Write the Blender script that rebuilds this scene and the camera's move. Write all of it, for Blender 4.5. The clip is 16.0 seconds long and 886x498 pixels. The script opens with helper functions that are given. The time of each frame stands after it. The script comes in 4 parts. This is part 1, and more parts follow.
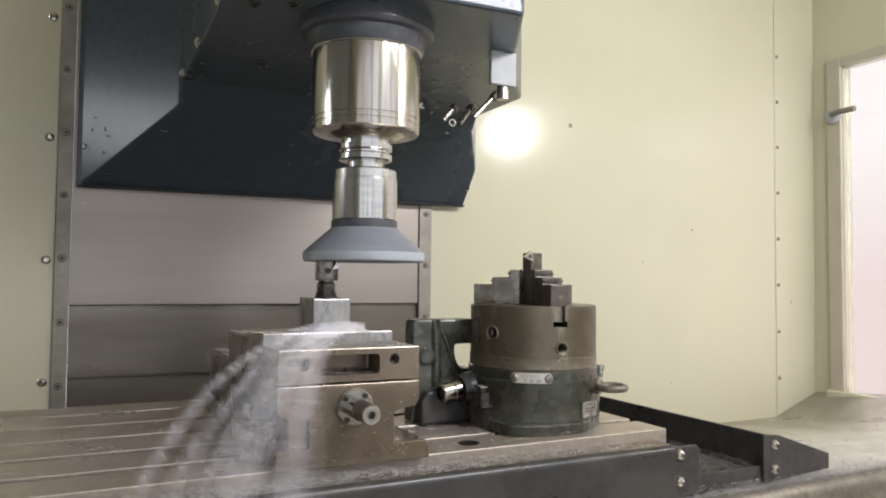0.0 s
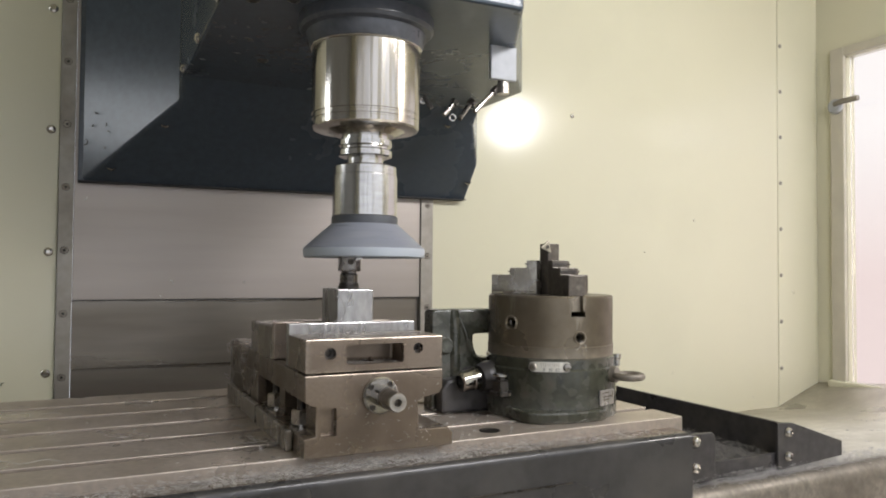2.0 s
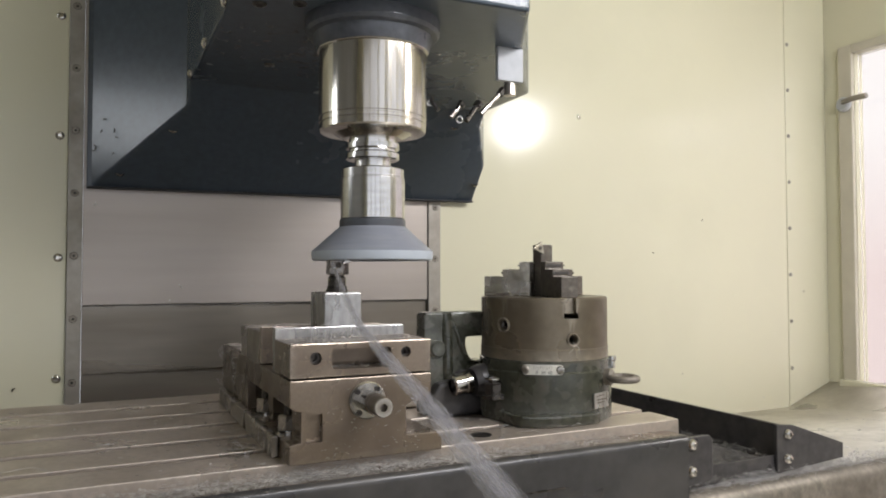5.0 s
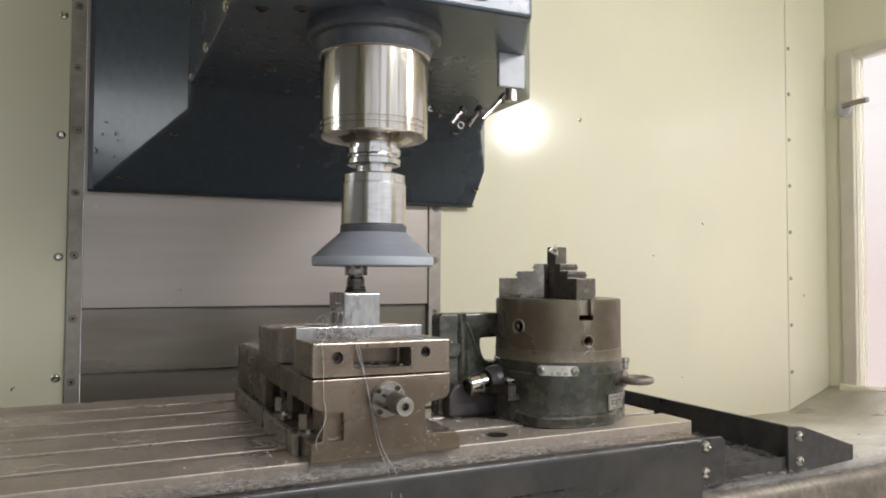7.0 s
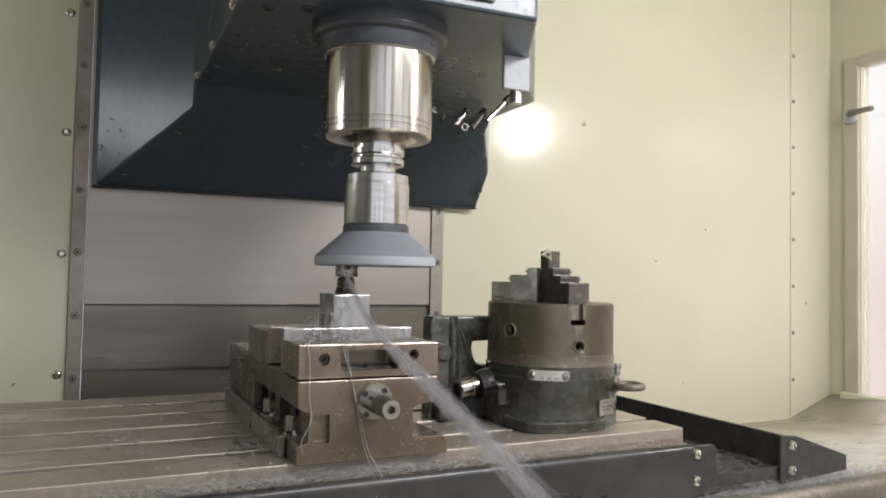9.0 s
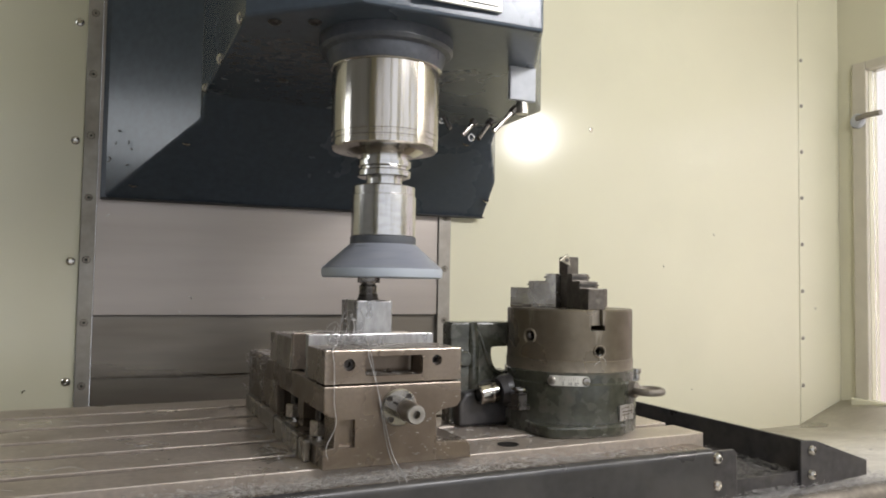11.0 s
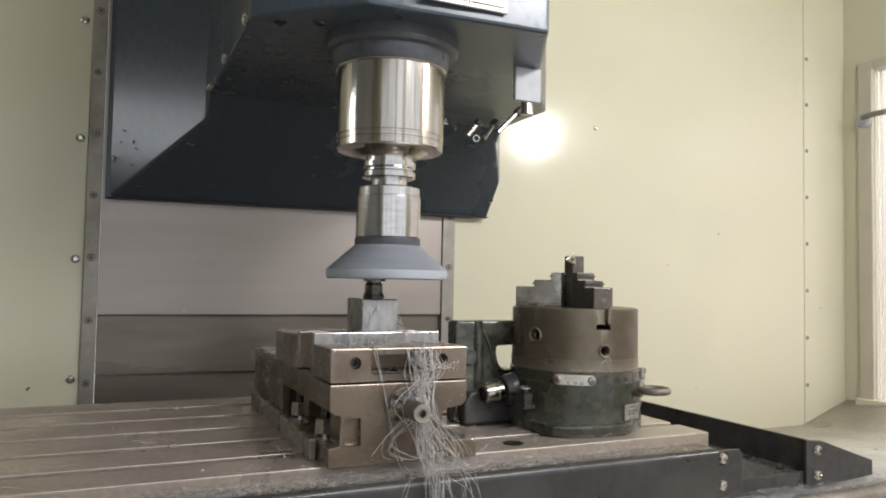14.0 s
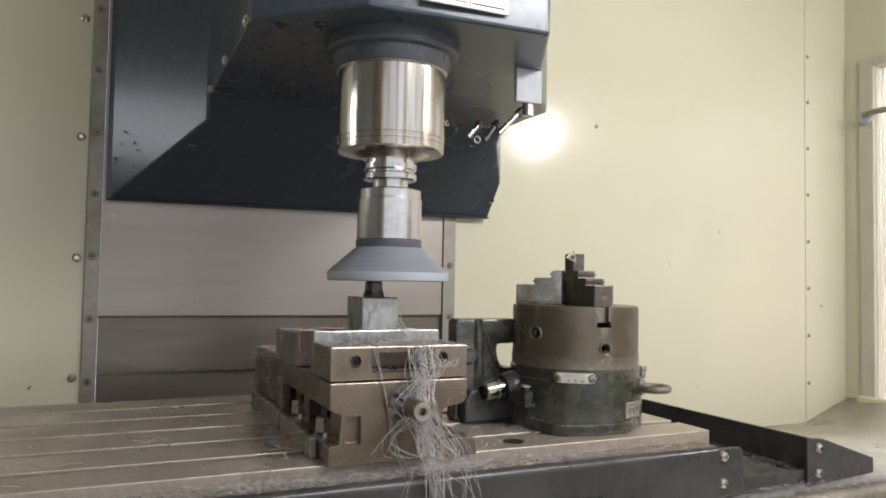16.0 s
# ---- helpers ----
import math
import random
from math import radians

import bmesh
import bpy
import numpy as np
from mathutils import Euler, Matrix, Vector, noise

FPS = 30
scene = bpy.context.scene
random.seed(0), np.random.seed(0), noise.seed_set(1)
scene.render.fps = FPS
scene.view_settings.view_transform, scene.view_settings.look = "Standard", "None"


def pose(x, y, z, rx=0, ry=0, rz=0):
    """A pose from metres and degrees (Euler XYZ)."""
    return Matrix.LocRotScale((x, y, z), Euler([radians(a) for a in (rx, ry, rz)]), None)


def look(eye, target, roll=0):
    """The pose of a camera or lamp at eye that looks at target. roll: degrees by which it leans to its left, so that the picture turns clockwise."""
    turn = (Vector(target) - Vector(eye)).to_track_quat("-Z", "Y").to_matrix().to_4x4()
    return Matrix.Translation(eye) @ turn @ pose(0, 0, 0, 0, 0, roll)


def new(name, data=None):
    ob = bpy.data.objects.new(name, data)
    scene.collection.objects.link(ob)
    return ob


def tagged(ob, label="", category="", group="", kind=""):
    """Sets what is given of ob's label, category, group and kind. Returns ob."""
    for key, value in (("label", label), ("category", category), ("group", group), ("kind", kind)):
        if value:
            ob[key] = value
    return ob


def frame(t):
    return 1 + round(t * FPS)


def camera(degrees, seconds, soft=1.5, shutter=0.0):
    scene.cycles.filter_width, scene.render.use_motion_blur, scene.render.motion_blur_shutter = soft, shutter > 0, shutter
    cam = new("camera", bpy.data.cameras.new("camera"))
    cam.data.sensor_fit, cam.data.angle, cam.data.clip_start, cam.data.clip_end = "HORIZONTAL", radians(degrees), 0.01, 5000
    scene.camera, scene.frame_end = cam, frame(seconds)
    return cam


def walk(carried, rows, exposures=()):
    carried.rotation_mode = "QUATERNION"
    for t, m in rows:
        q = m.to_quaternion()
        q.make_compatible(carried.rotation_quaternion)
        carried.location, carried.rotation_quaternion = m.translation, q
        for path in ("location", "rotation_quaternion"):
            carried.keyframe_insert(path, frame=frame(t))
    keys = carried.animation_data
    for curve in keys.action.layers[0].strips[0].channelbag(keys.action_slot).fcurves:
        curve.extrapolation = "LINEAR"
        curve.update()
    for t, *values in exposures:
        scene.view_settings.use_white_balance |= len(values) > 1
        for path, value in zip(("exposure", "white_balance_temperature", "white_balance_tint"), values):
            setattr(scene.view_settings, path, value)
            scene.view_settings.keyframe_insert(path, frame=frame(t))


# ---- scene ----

# ---- camera ----
LENS = 62.85
# seconds, eye x y z, turn to the right, tilt up, lean
PATH = [
    (0.0, -0.1997, -0.6992, 0.1879, 26.298, 2.381, 0.571),
    (0.5, -0.1978, -0.7011, 0.1883, 26.401, 2.309, 0.779),
    (1.0, -0.1968, -0.7018, 0.1880, 26.302, 2.243, 0.658),
    (1.5, -0.1968, -0.7018, 0.1873, 26.145, 2.021, 0.571),
    (2.0, -0.1967, -0.7019, 0.1868, 26.032, 1.703, 0.431),
    (2.5, -0.1966, -0.7018, 0.1870, 25.942, 1.480, 0.318),
    (3.0, -0.1966, -0.7009, 0.1870, 25.595, 1.822, 0.570),
    (3.5, -0.1977, -0.6996, 0.1856, 25.575, 1.925, 0.142),
    (4.0, -0.1977, -0.7001, 0.1868, 25.468, 1.921, -0.105),
    (6.5, -0.1980, -0.7005, 0.1863, 25.501, 1.832, 0.012),
    (7.0, -0.1982, -0.7000, 0.1857, 25.477, 2.064, 0.255),
    (7.5, -0.1985, -0.7012, 0.1866, 25.461, 2.010, 1.040),
    (8.0, -0.1987, -0.7008, 0.1855, 25.399, 2.174, 1.006),
    (8.5, -0.1998, -0.7003, 0.1865, 25.467, 2.149, 1.032),
    (9.0, -0.1983, -0.7008, 0.1864, 25.278, 2.222, 1.125),
    (11.5, -0.1979, -0.7009, 0.1852, 24.599, 2.799, 0.938),
    (12.0, -0.1985, -0.7004, 0.1858, 24.597, 2.741, 1.100),
    (12.5, -0.1977, -0.7007, 0.1858, 24.526, 2.710, 0.979),
    (13.0, -0.1980, -0.7006, 0.1860, 24.427, 2.656, 0.991),
    (13.5, -0.1987, -0.6996, 0.1855, 24.387, 2.663, 1.029),
    (14.0, -0.1992, -0.6995, 0.1859, 24.434, 2.598, 1.079),
    (14.5, -0.1982, -0.7003, 0.1864, 24.419, 2.510, 1.009),
    (15.0, -0.1982, -0.7005, 0.1861, 24.422, 2.469, 1.006),
    (15.5, -0.1985, -0.7001, 0.1856, 24.381, 2.486, 1.104),
    (16.0, -0.1996, -0.6986, 0.1855, 24.385, 2.474, 1.003),
]


def aim(x, y, z, turn, tilt, lean):
    a, b = radians(turn), radians(tilt)
    way = Vector((math.sin(a) * math.cos(b), math.cos(a) * math.cos(b), math.sin(b)))
    eye = Vector((x, y, z))
    return look(eye, eye + way, lean)


cam = camera(LENS, 16.0, soft=1.9, shutter=0.5)
walk(cam, [(t, aim(*p)) for t, *p in PATH])

# ---- light ----
world = bpy.data.worlds.new("shop")
scene.world = world
world.use_nodes = True
world.node_tree.nodes["Background"].inputs[0].default_value = (0.93, 0.97, 1.06, 1)
world.node_tree.nodes["Background"].inputs[1].default_value = 1.12
scene.view_settings.exposure = 0.09


def area(name, eye, target, size, size_y, power, colour, shape="RECTANGLE"):
    lamp = bpy.data.lights.new(name, "AREA")
    lamp.shape, lamp.size, lamp.size_y, lamp.energy, lamp.color = shape, size, size_y, power, colour
    ob = new(name, lamp)
    ob.matrix_world = look(eye, target)
    return ob


area("work_light", (1.5, -0.76, 0.855), (0.55, 0.4, 0.35), 0.16, 0.16, 6.1, (1.0, 0.97, 0.94), "DISK")
area("door_light", (0.5, -0.92, 0.91), (0.25, 0.1, 0.2), 0.9, 0.12, 18.2, (0.98, 0.975, 1.015))
area("side_light", (-1.235, 0.5, 0.59), (0.2, 0.5, 0.45), 0.32, 0.28, 1.6, (0.9, 0.95, 1.0))

# ---- materials ----


def paint(name, colour, rough=0.5, metal=0.0, grain=60.0, vary=0.25, bump=0.1, stain=None, stain_at=0.6, big=4.0,
          stretch=(1, 1, 1), coat=0.0, rough_vary=0.15, trans=0.0, ior=1.45, island=0.0, worn=None, worn_at=0.54):
    m = bpy.data.materials.new(name)
    m.use_nodes = True
    nt = m.node_tree
    nd, ln = nt.nodes, nt.links
    b = nd["Principled BSDF"]
    co = nd.new("ShaderNodeTexCoord")
    mp = nd.new("ShaderNodeMapping")
    mp.inputs["Scale"].default_value = stretch
    ln.new(co.outputs["Object"], mp.inputs[0])
    n1, n2 = nd.new("ShaderNodeTexNoise"), nd.new("ShaderNodeTexNoise")
    n1.inputs["Scale"].default_value, n1.inputs["Detail"].default_value = grain, 6
    n2.inputs["Scale"].default_value, n2.inputs["Detail"].default_value = big, 5
    ln.new(mp.outputs[0], n1.inputs["Vector"])
    ln.new(mp.outputs[0], n2.inputs["Vector"])
    r1 = nd.new("ShaderNodeMapRange")
    r1.inputs[1].default_value, r1.inputs[2].default_value = 0.3, 0.7
    r1.inputs[3].default_value, r1.inputs[4].default_value = 1 - vary, 1 + vary
    ln.new(n1.outputs[0], r1.inputs[0])
    mul = nd.new("ShaderNodeVectorMath")
    mul.operation = "SCALE"
    mul.inputs[0].default_value = colour
    ln.new(r1.outputs[0], mul.inputs["Scale"])
    last = mul.outputs[0]
    if stain:
        r2 = nd.new("ShaderNodeMapRange")
        r2.inputs[1].default_value, r2.inputs[2].default_value = stain_at - 0.12, stain_at + 0.12
        ln.new(n2.outputs[0], r2.inputs[0])
        mix = nd.new("ShaderNodeMix")
        mix.data_type = "RGBA"
        ln.new(r2.outputs[0], mix.inputs[0])
        ln.new(last, mix.inputs[6])
        mix.inputs[7].default_value = (*stain, 1)
        last = mix.outputs[2]
    if island:
        oi = nd.new("ShaderNodeNewGeometry")
        r4 = nd.new("ShaderNodeMapRange")
        r4.inputs[3].default_value, r4.inputs[4].default_value = 1 - island, 1 + island
        ln.new(oi.outputs["Random Per Island"], r4.inputs[0])
        m2 = nd.new("ShaderNodeVectorMath")
        m2.operation = "SCALE"
        ln.new(last, m2.inputs[0])
        ln.new(r4.outputs[0], m2.inputs["Scale"])
        last = m2.outputs[0]
    if worn:
        geo = nd.new("ShaderNodeNewGeometry")
        r5 = nd.new("ShaderNodeMapRange")
        r5.inputs[1].default_value, r5.inputs[2].default_value = worn_at, worn_at + 0.06
        ln.new(geo.outputs["Pointiness"], r5.inputs[0])
        pr = nd.new("ShaderNodeMath")
        pr.operation = "MULTIPLY"
        ln.new(r5.outputs[0], pr.inputs[0])
        ln.new(n1.outputs[0], pr.inputs[1])
        mx = nd.new("ShaderNodeMix")
        mx.data_type = "RGBA"
        ln.new(pr.outputs[0], mx.inputs[0])
        ln.new(last, mx.inputs[6])
        mx.inputs[7].default_value = (*worn, 1)
        last = mx.outputs[2]
    ln.new(last, b.inputs["Base Color"])
    r3 = nd.new("ShaderNodeMapRange")
    r3.inputs[1].default_value, r3.inputs[2].default_value = 0.3, 0.7
    r3.inputs[3].default_value, r3.inputs[4].default_value = max(0.02, rough - rough_vary), min(1, rough + rough_vary)
    ln.new(n2.outputs[0], r3.inputs[0])
    ln.new(r3.outputs[0], b.inputs["Roughness"])
    b.inputs["Metallic"].default_value = metal
    b.inputs["Coat Weight"].default_value = coat
    b.inputs["Coat Roughness"].default_value = 0.12
    b.inputs["IOR"].default_value = ior
    b.inputs["Transmission Weight"].default_value = trans
    if bump:
        bp = nd.new("ShaderNodeBump")
        bp.inputs["Strength"].default_value, bp.inputs["Distance"].default_value = bump, 0.001
        ln.new(n1.outputs[0], bp.inputs["Height"])
        ln.new(bp.outputs[0], b.inputs["Normal"])
    return m


CREAM = paint("cream_enamel", (0.632, 0.608, 0.464), 0.17, 0, 5, 0.03, 0.01, (0.61, 0.582, 0.442), 0.55, 2.5, rough_vary=0.06)
GREYWALL = paint("grey_enamel", (0.2, 0.205, 0.2), 0.45, 0, 12, 0.06, 0.02, (0.16, 0.165, 0.16), 0.6, 3)
STAINLESS = paint("way_cover_steel", (0.345, 0.306, 0.277), 0.4, 0.75, 30, 0.04, 0.03, (0.28, 0.245, 0.217), 0.6, 2.5, (0.12, 1, 1.5))
# darker way cover steel: the dark reflection of vise and table is in the colour
DIMCOVER = paint("reflection_dimmed_cover_steel", (0.225, 0.202, 0.17), 0.34, 0.75, 30, 0.08, 0.03, (0.15, 0.13, 0.105), 0.55, 5, (0.25, 1, 2.0))
STRIP = paint("strip_steel", (0.3, 0.277, 0.243), 0.48, 0.6, 60, 0.12, 0.05, (0.19, 0.168, 0.143), 0.62, 8)
FLANGE = paint("black_casting", (0.07, 0.074, 0.084), 0.42, 0.1, 120, 0.2, 0.08, (0.085, 0.09, 0.1), 0.64, 20)
# black enamel, its base lifted and blued to hold the lens haze
BLACK = paint("hazed_black_gloss_enamel", (0.057, 0.071, 0.088), 0.25, 0, 90, 0.08, 0.015, None, 0.6, 5, coat=0.08, rough_vary=0.05)
CHROME = paint("ground_steel", (0.5, 0.475, 0.44), 0.15, 1.0, 40, 0.08, 0.02, (0.4, 0.36, 0.3), 0.66, 9, (1, 1, 0.3), rough_vary=0.06)
# upright streaks in colour and bump stand in for narrow reflections
NOSE = paint("reflection_streaked_steel", (0.52, 0.485, 0.44), 0.15, 1.0, 130, 0.14, 0.3, (0.36, 0.32, 0.27), 0.6, 42, (1, 1, 0.035), rough_vary=0.08)
STEEL = paint("turned_steel", (0.58, 0.565, 0.55), 0.2, 1.0, 60, 0.08, 0.02, stretch=(1, 1, 4), rough_vary=0.05)
PLATE = paint("ground_plate_steel", (0.3, 0.28, 0.255), 0.28, 0.9, 160, 0.15, 0.06, (0.2, 0.175, 0.145), 0.56, 26, worn=(0.7, 0.67, 0.62))
DARKSTEEL = paint("black_oxide_steel", (0.075, 0.068, 0.062), 0.32, 0.8, 120, 0.3, 0.1, (0.14, 0.12, 0.1), 0.62, 30)
# brown of the tool shank, also the shaded colour of two chuck jaws
BROWNSHADE = paint("browned_and_shaded_steel", (0.105, 0.09, 0.074), 0.4, 0.5, 160, 0.25, 0.12, (0.22, 0.195, 0.165), 0.63, 60)
TOOLSTEEL = paint("hardened_tool_steel", (0.2, 0.185, 0.17), 0.24, 0.9, 120, 0.25, 0.08, (0.08, 0.07, 0.062), 0.55, 70)
IRON = paint("oily_cast_iron", (0.203, 0.16, 0.122), 0.28, 0.6, 320, 0.1, 0.12, (0.138, 0.106, 0.079), 0.53, 18, worn=(0.55, 0.5, 0.44), worn_at=0.56, rough_vary=0.1)
IRONTOP = paint("worn_ground_iron", (0.25, 0.217, 0.185), 0.29, 0.65, 180, 0.12, 0.08, (0.155, 0.13, 0.105), 0.56, 22, worn=(0.6, 0.56, 0.5), worn_at=0.56)
TABLE = paint("machine_table_iron", (0.475, 0.412, 0.352), 0.36, 0.6, 140, 0.12, 0.1, (0.365, 0.31, 0.258), 0.58, 9)
CHUCK = paint("oil_browned_steel", (0.158, 0.131, 0.094), 0.34, 0.6, 90, 0.09, 0.06, (0.1, 0.081, 0.056), 0.54, 14, worn=(0.45, 0.4, 0.33))
GREEN = paint("dark_green_enamel", (0.04, 0.041, 0.03), 0.25, 0, 120, 0.3, 0.25, (0.085, 0.074, 0.056), 0.64, 45, worn=(0.4, 0.4, 0.36), worn_at=0.55, coat=0.4)
APRON = paint("dark_apron_steel", (0.062, 0.06, 0.06), 0.34, 0.4, 70, 0.15, 0.05, (0.09, 0.084, 0.078), 0.6, 9)
TRAY = paint("tray_black_paint", (0.044, 0.041, 0.041), 0.38, 0, 90, 0.3, 0.1, (0.085, 0.077, 0.068), 0.64, 15)
ALU = paint("machined_aluminium", (0.2, 0.192, 0.187), 0.33, 0.88, 160, 0.08, 0.06, (0.165, 0.156, 0.15), 0.58, 40, (1, 1, 0.4), worn=(0.85, 0.84, 0.82))
PVC = paint("grey_blue_plastic", (0.2, 0.21, 0.245), 0.4, 0, 60, 0.06, 0.03, (0.23, 0.24, 0.27), 0.6, 20, (1, 1, 6))
PVCRIM = paint("cut_plastic_rim", (0.36, 0.39, 0.43), 0.45, 0, 60, 0.06, 0.03)
DIRTY = paint("oily_plastic_chip", (0.2, 0.187, 0.17), 0.45, 0, 300, 0.15, 0, island=0.7)
CHIP = paint("plastic_chip", (0.42, 0.4, 0.375), 0.5, 0, 300, 0.15, 0, island=0.6)
STRAND = paint("plastic_strand", (0.46, 0.445, 0.435), 0.45, 0, 200, 0.15, 0, island=0.4)
PAN = paint("chip_pan_steel", (0.6, 0.57, 0.51), 0.38, 0.25, 60, 0.12, 0.06, (0.46, 0.43, 0.375), 0.57, 6)
RAIL = paint("rail_steel", (0.23, 0.205, 0.172), 0.46, 0.5, 120, 0.25, 0.1, (0.14, 0.12, 0.097), 0.58, 12)
LABEL = paint("label_plate", (0.62, 0.6, 0.54), 0.4, 0.2, 150, 0.06, 0.02)
INK = paint("label_ink", (0.03, 0.03, 0.03), 0.6, 0, 90, 0.2, 0)
# near-black that holds the shade of bores, sockets and the jaw gap
HOLE = paint("hole_shade", (0.02, 0.018, 0.015), 0.5, 0.3, 90, 0.3, 0.1)
INSERT = paint("carbide_insert", (0.4, 0.36, 0.28), 0.35, 0.7, 150, 0.15, 0.04)
FRAME = paint("window_frame_paint", (0.52, 0.485, 0.4), 0.4, 0, 20, 0.06, 0.03)
LATCH = paint("grey_latch_plastic", (0.38, 0.39, 0.41), 0.42, 0, 60, 0.1, 0.03)
RUBBER = paint("dark_rubber", (0.025, 0.025, 0.027), 0.6, 0, 90, 0.2, 0.08)

GLASS = bpy.data.materials.new("window_glass")
GLASS.use_nodes = True
_g = GLASS.node_tree.nodes["Principled BSDF"]
_g.inputs["Transmission Weight"].default_value, _g.inputs["Roughness"].default_value = 1.0, 0.08
_g.inputs["Base Color"].default_value = (0.97, 0.95, 0.95, 1)
OUTSIDE = bpy.data.materials.new("bright_workshop")
OUTSIDE.use_nodes = True
_n, _l = OUTSIDE.node_tree.nodes, OUTSIDE.node_tree.links
_e = _n.new("ShaderNodeEmission")
_t, _r, _c = _n.new("ShaderNodeTexCoord"), _n.new("ShaderNodeValToRGB"), _n.new("ShaderNodeSeparateXYZ")
_l.new(_t.outputs["Generated"], _c.inputs[0])
_l.new(_c.outputs[2], _r.inputs[0])
_r.color_ramp.elements[0].color, _r.color_ramp.elements[0].position = (0.86, 0.73, 0.72, 1), 0.35
_r.color_ramp.elements[1].color, _r.color_ramp.elements[1].position = (1, 0.97, 0.97, 1), 0.6
_l.new(_r.outputs[0], _e.inputs[0])
_e.inputs[1].default_value = 1.0
_l.new(_e.outputs[0], _n["Material Output"].inputs[0])

# ---- mesh tools ----
ORG = {}


def thing(name, x, y, z, label, category, group="", kind=""):
    ob = new(name)
    ob.empty_display_size = 0.02
    ob.location = (x, y, z)
    ORG[ob] = Vector((x, y, z))
    return tagged(ob, label, category, group, kind)


def part(name, bm, material, parent=None, label="", smooth=16):
    """One bmesh, in the place's own metres, as one mesh under its thing or part."""
    me = bpy.data.meshes.new(name)
    org = ORG.get(parent, Vector())
    bmesh.ops.translate(bm, vec=-org, verts=bm.verts)
    bm.normal_update()
    for f in bm.faces:
        f.smooth = True
    for e in bm.edges:
        if len(e.link_faces) == 2 and e.calc_face_angle(0) > radians(smooth):
            e.smooth = False
    bm.to_mesh(me)
    bm.free()
    me.materials.append(material)
    ob = new(name, me)
    if parent:
        ob.parent = parent
        ORG[ob] = org
    if label:
        tagged(ob, label)
    return ob


def box(x0, x1, y0, y1, z0, z1, bevel=0.0, seg=2, bm=None):
    own = bmesh.new()
    bmesh.ops.create_cube(own, size=1)
    for v in own.verts:
        v.co = Vector((x0 + (v.co.x + 0.5) * (x1 - x0), y0 + (v.co.y + 0.5) * (y1 - y0), z0 + (v.co.z + 0.5) * (z1 - z0)))
    if bevel:
        bmesh.ops.bevel(own, geom=own.edges[:], offset=bevel, segments=seg, affect="EDGES", profile=0.5)
    return merge(bm, own)


def merge(bm, own):
    if bm is None:
        return own
    me = bpy.data.meshes.new("tmp")
    own.to_mesh(me)
    own.free()
    bm.from_mesh(me)
    bpy.data.meshes.remove(me)
    return bm


def lathe(profile, x, y, z=0.0, n=64, bm=None, turn=None):
    """Revolve (radius, height) pairs round an upright axis; turn: a matrix to lay the axis down."""
    own = bmesh.new()
    rings = []
    for r, h in profile:
        if r < 1e-6:
            rings.append([own.verts.new((0, 0, h))])
        else:
            rings.append([own.verts.new((r * math.cos(2 * math.pi * i / n), r * math.sin(2 * math.pi * i / n), h)) for i in range(n)])
    for a, b in zip(rings, rings[1:]):
        for i in range(n):
            j = (i + 1) % n
            if len(a) == 1 and len(b) == 1:
                continue
            if len(a) == 1:
                own.faces.new((a[0], b[j], b[i]))
            elif len(b) == 1:
                own.faces.new((a[i], a[j], b[0]))
            else:
                own.faces.new((a[i], a[j], b[j], b[i]))
    bmesh.ops.recalc_face_normals(own, faces=own.faces)
    if turn:
        own.transform(turn)
    bmesh.ops.translate(own, vec=(x, y, z), verts=own.verts)
    return merge(bm, own)


def prism(points, axis, a, b, bevel=0.0, bm=None, seg=2):
    """Extrude an outline along an axis from a to b. x: points are (y, z); y: (x, z); z: (x, y)."""
    own = bmesh.new()

    def at(p, d):
        return {"x": (d, p[0], p[1]), "y": (p[0], d, p[1]), "z": (p[0], p[1], d)}[axis]

    lo = [own.verts.new(at(p, a)) for p in points]
    hi = [own.verts.new(at(p, b)) for p in points]
    own.faces.new(lo)
    own.faces.new(hi)
    for i in range(len(points)):
        j = (i + 1) % len(points)
        own.faces.new((lo[i], lo[j], hi[j], hi[i]))
    bmesh.ops.recalc_face_normals(own, faces=own.faces)
    if bevel:
        bmesh.ops.bevel(own, geom=own.edges[:], offset=bevel, segments=seg, affect="EDGES", profile=0.5)
    return merge(bm, own)


def tube(points, r, n=5, bm=None, taper=1.0):
    own = bmesh.new()
    pts = [Vector(p) for p in points]
    rings, up = [], Vector((0.31, 0.2, 0.93))
    for i, p in enumerate(pts):
        d = (pts[min(i + 1, len(pts) - 1)] - pts[max(i - 1, 0)]).normalized()
        s = d.cross(up)
        if s.length < 1e-3:
            s = d.cross(Vector((1, 0, 0)))
        s.normalize()
        u = s.cross(d)
        k = r * (1 + (taper - 1) * i / max(1, len(pts) - 1))
        rings.append([own.verts.new(p + k * (math.cos(2 * math.pi * j / n) * s + math.sin(2 * math.pi * j / n) * u)) for j in range(n)])
    for a, b in zip(rings, rings[1:]):
        for j in range(n):
            own.faces.new((a[j], a[(j + 1) % n], b[(j + 1) % n], b[j]))
    own.faces.new(rings[0][::-1])
    own.faces.new(rings[-1])
    return merge(bm, own)


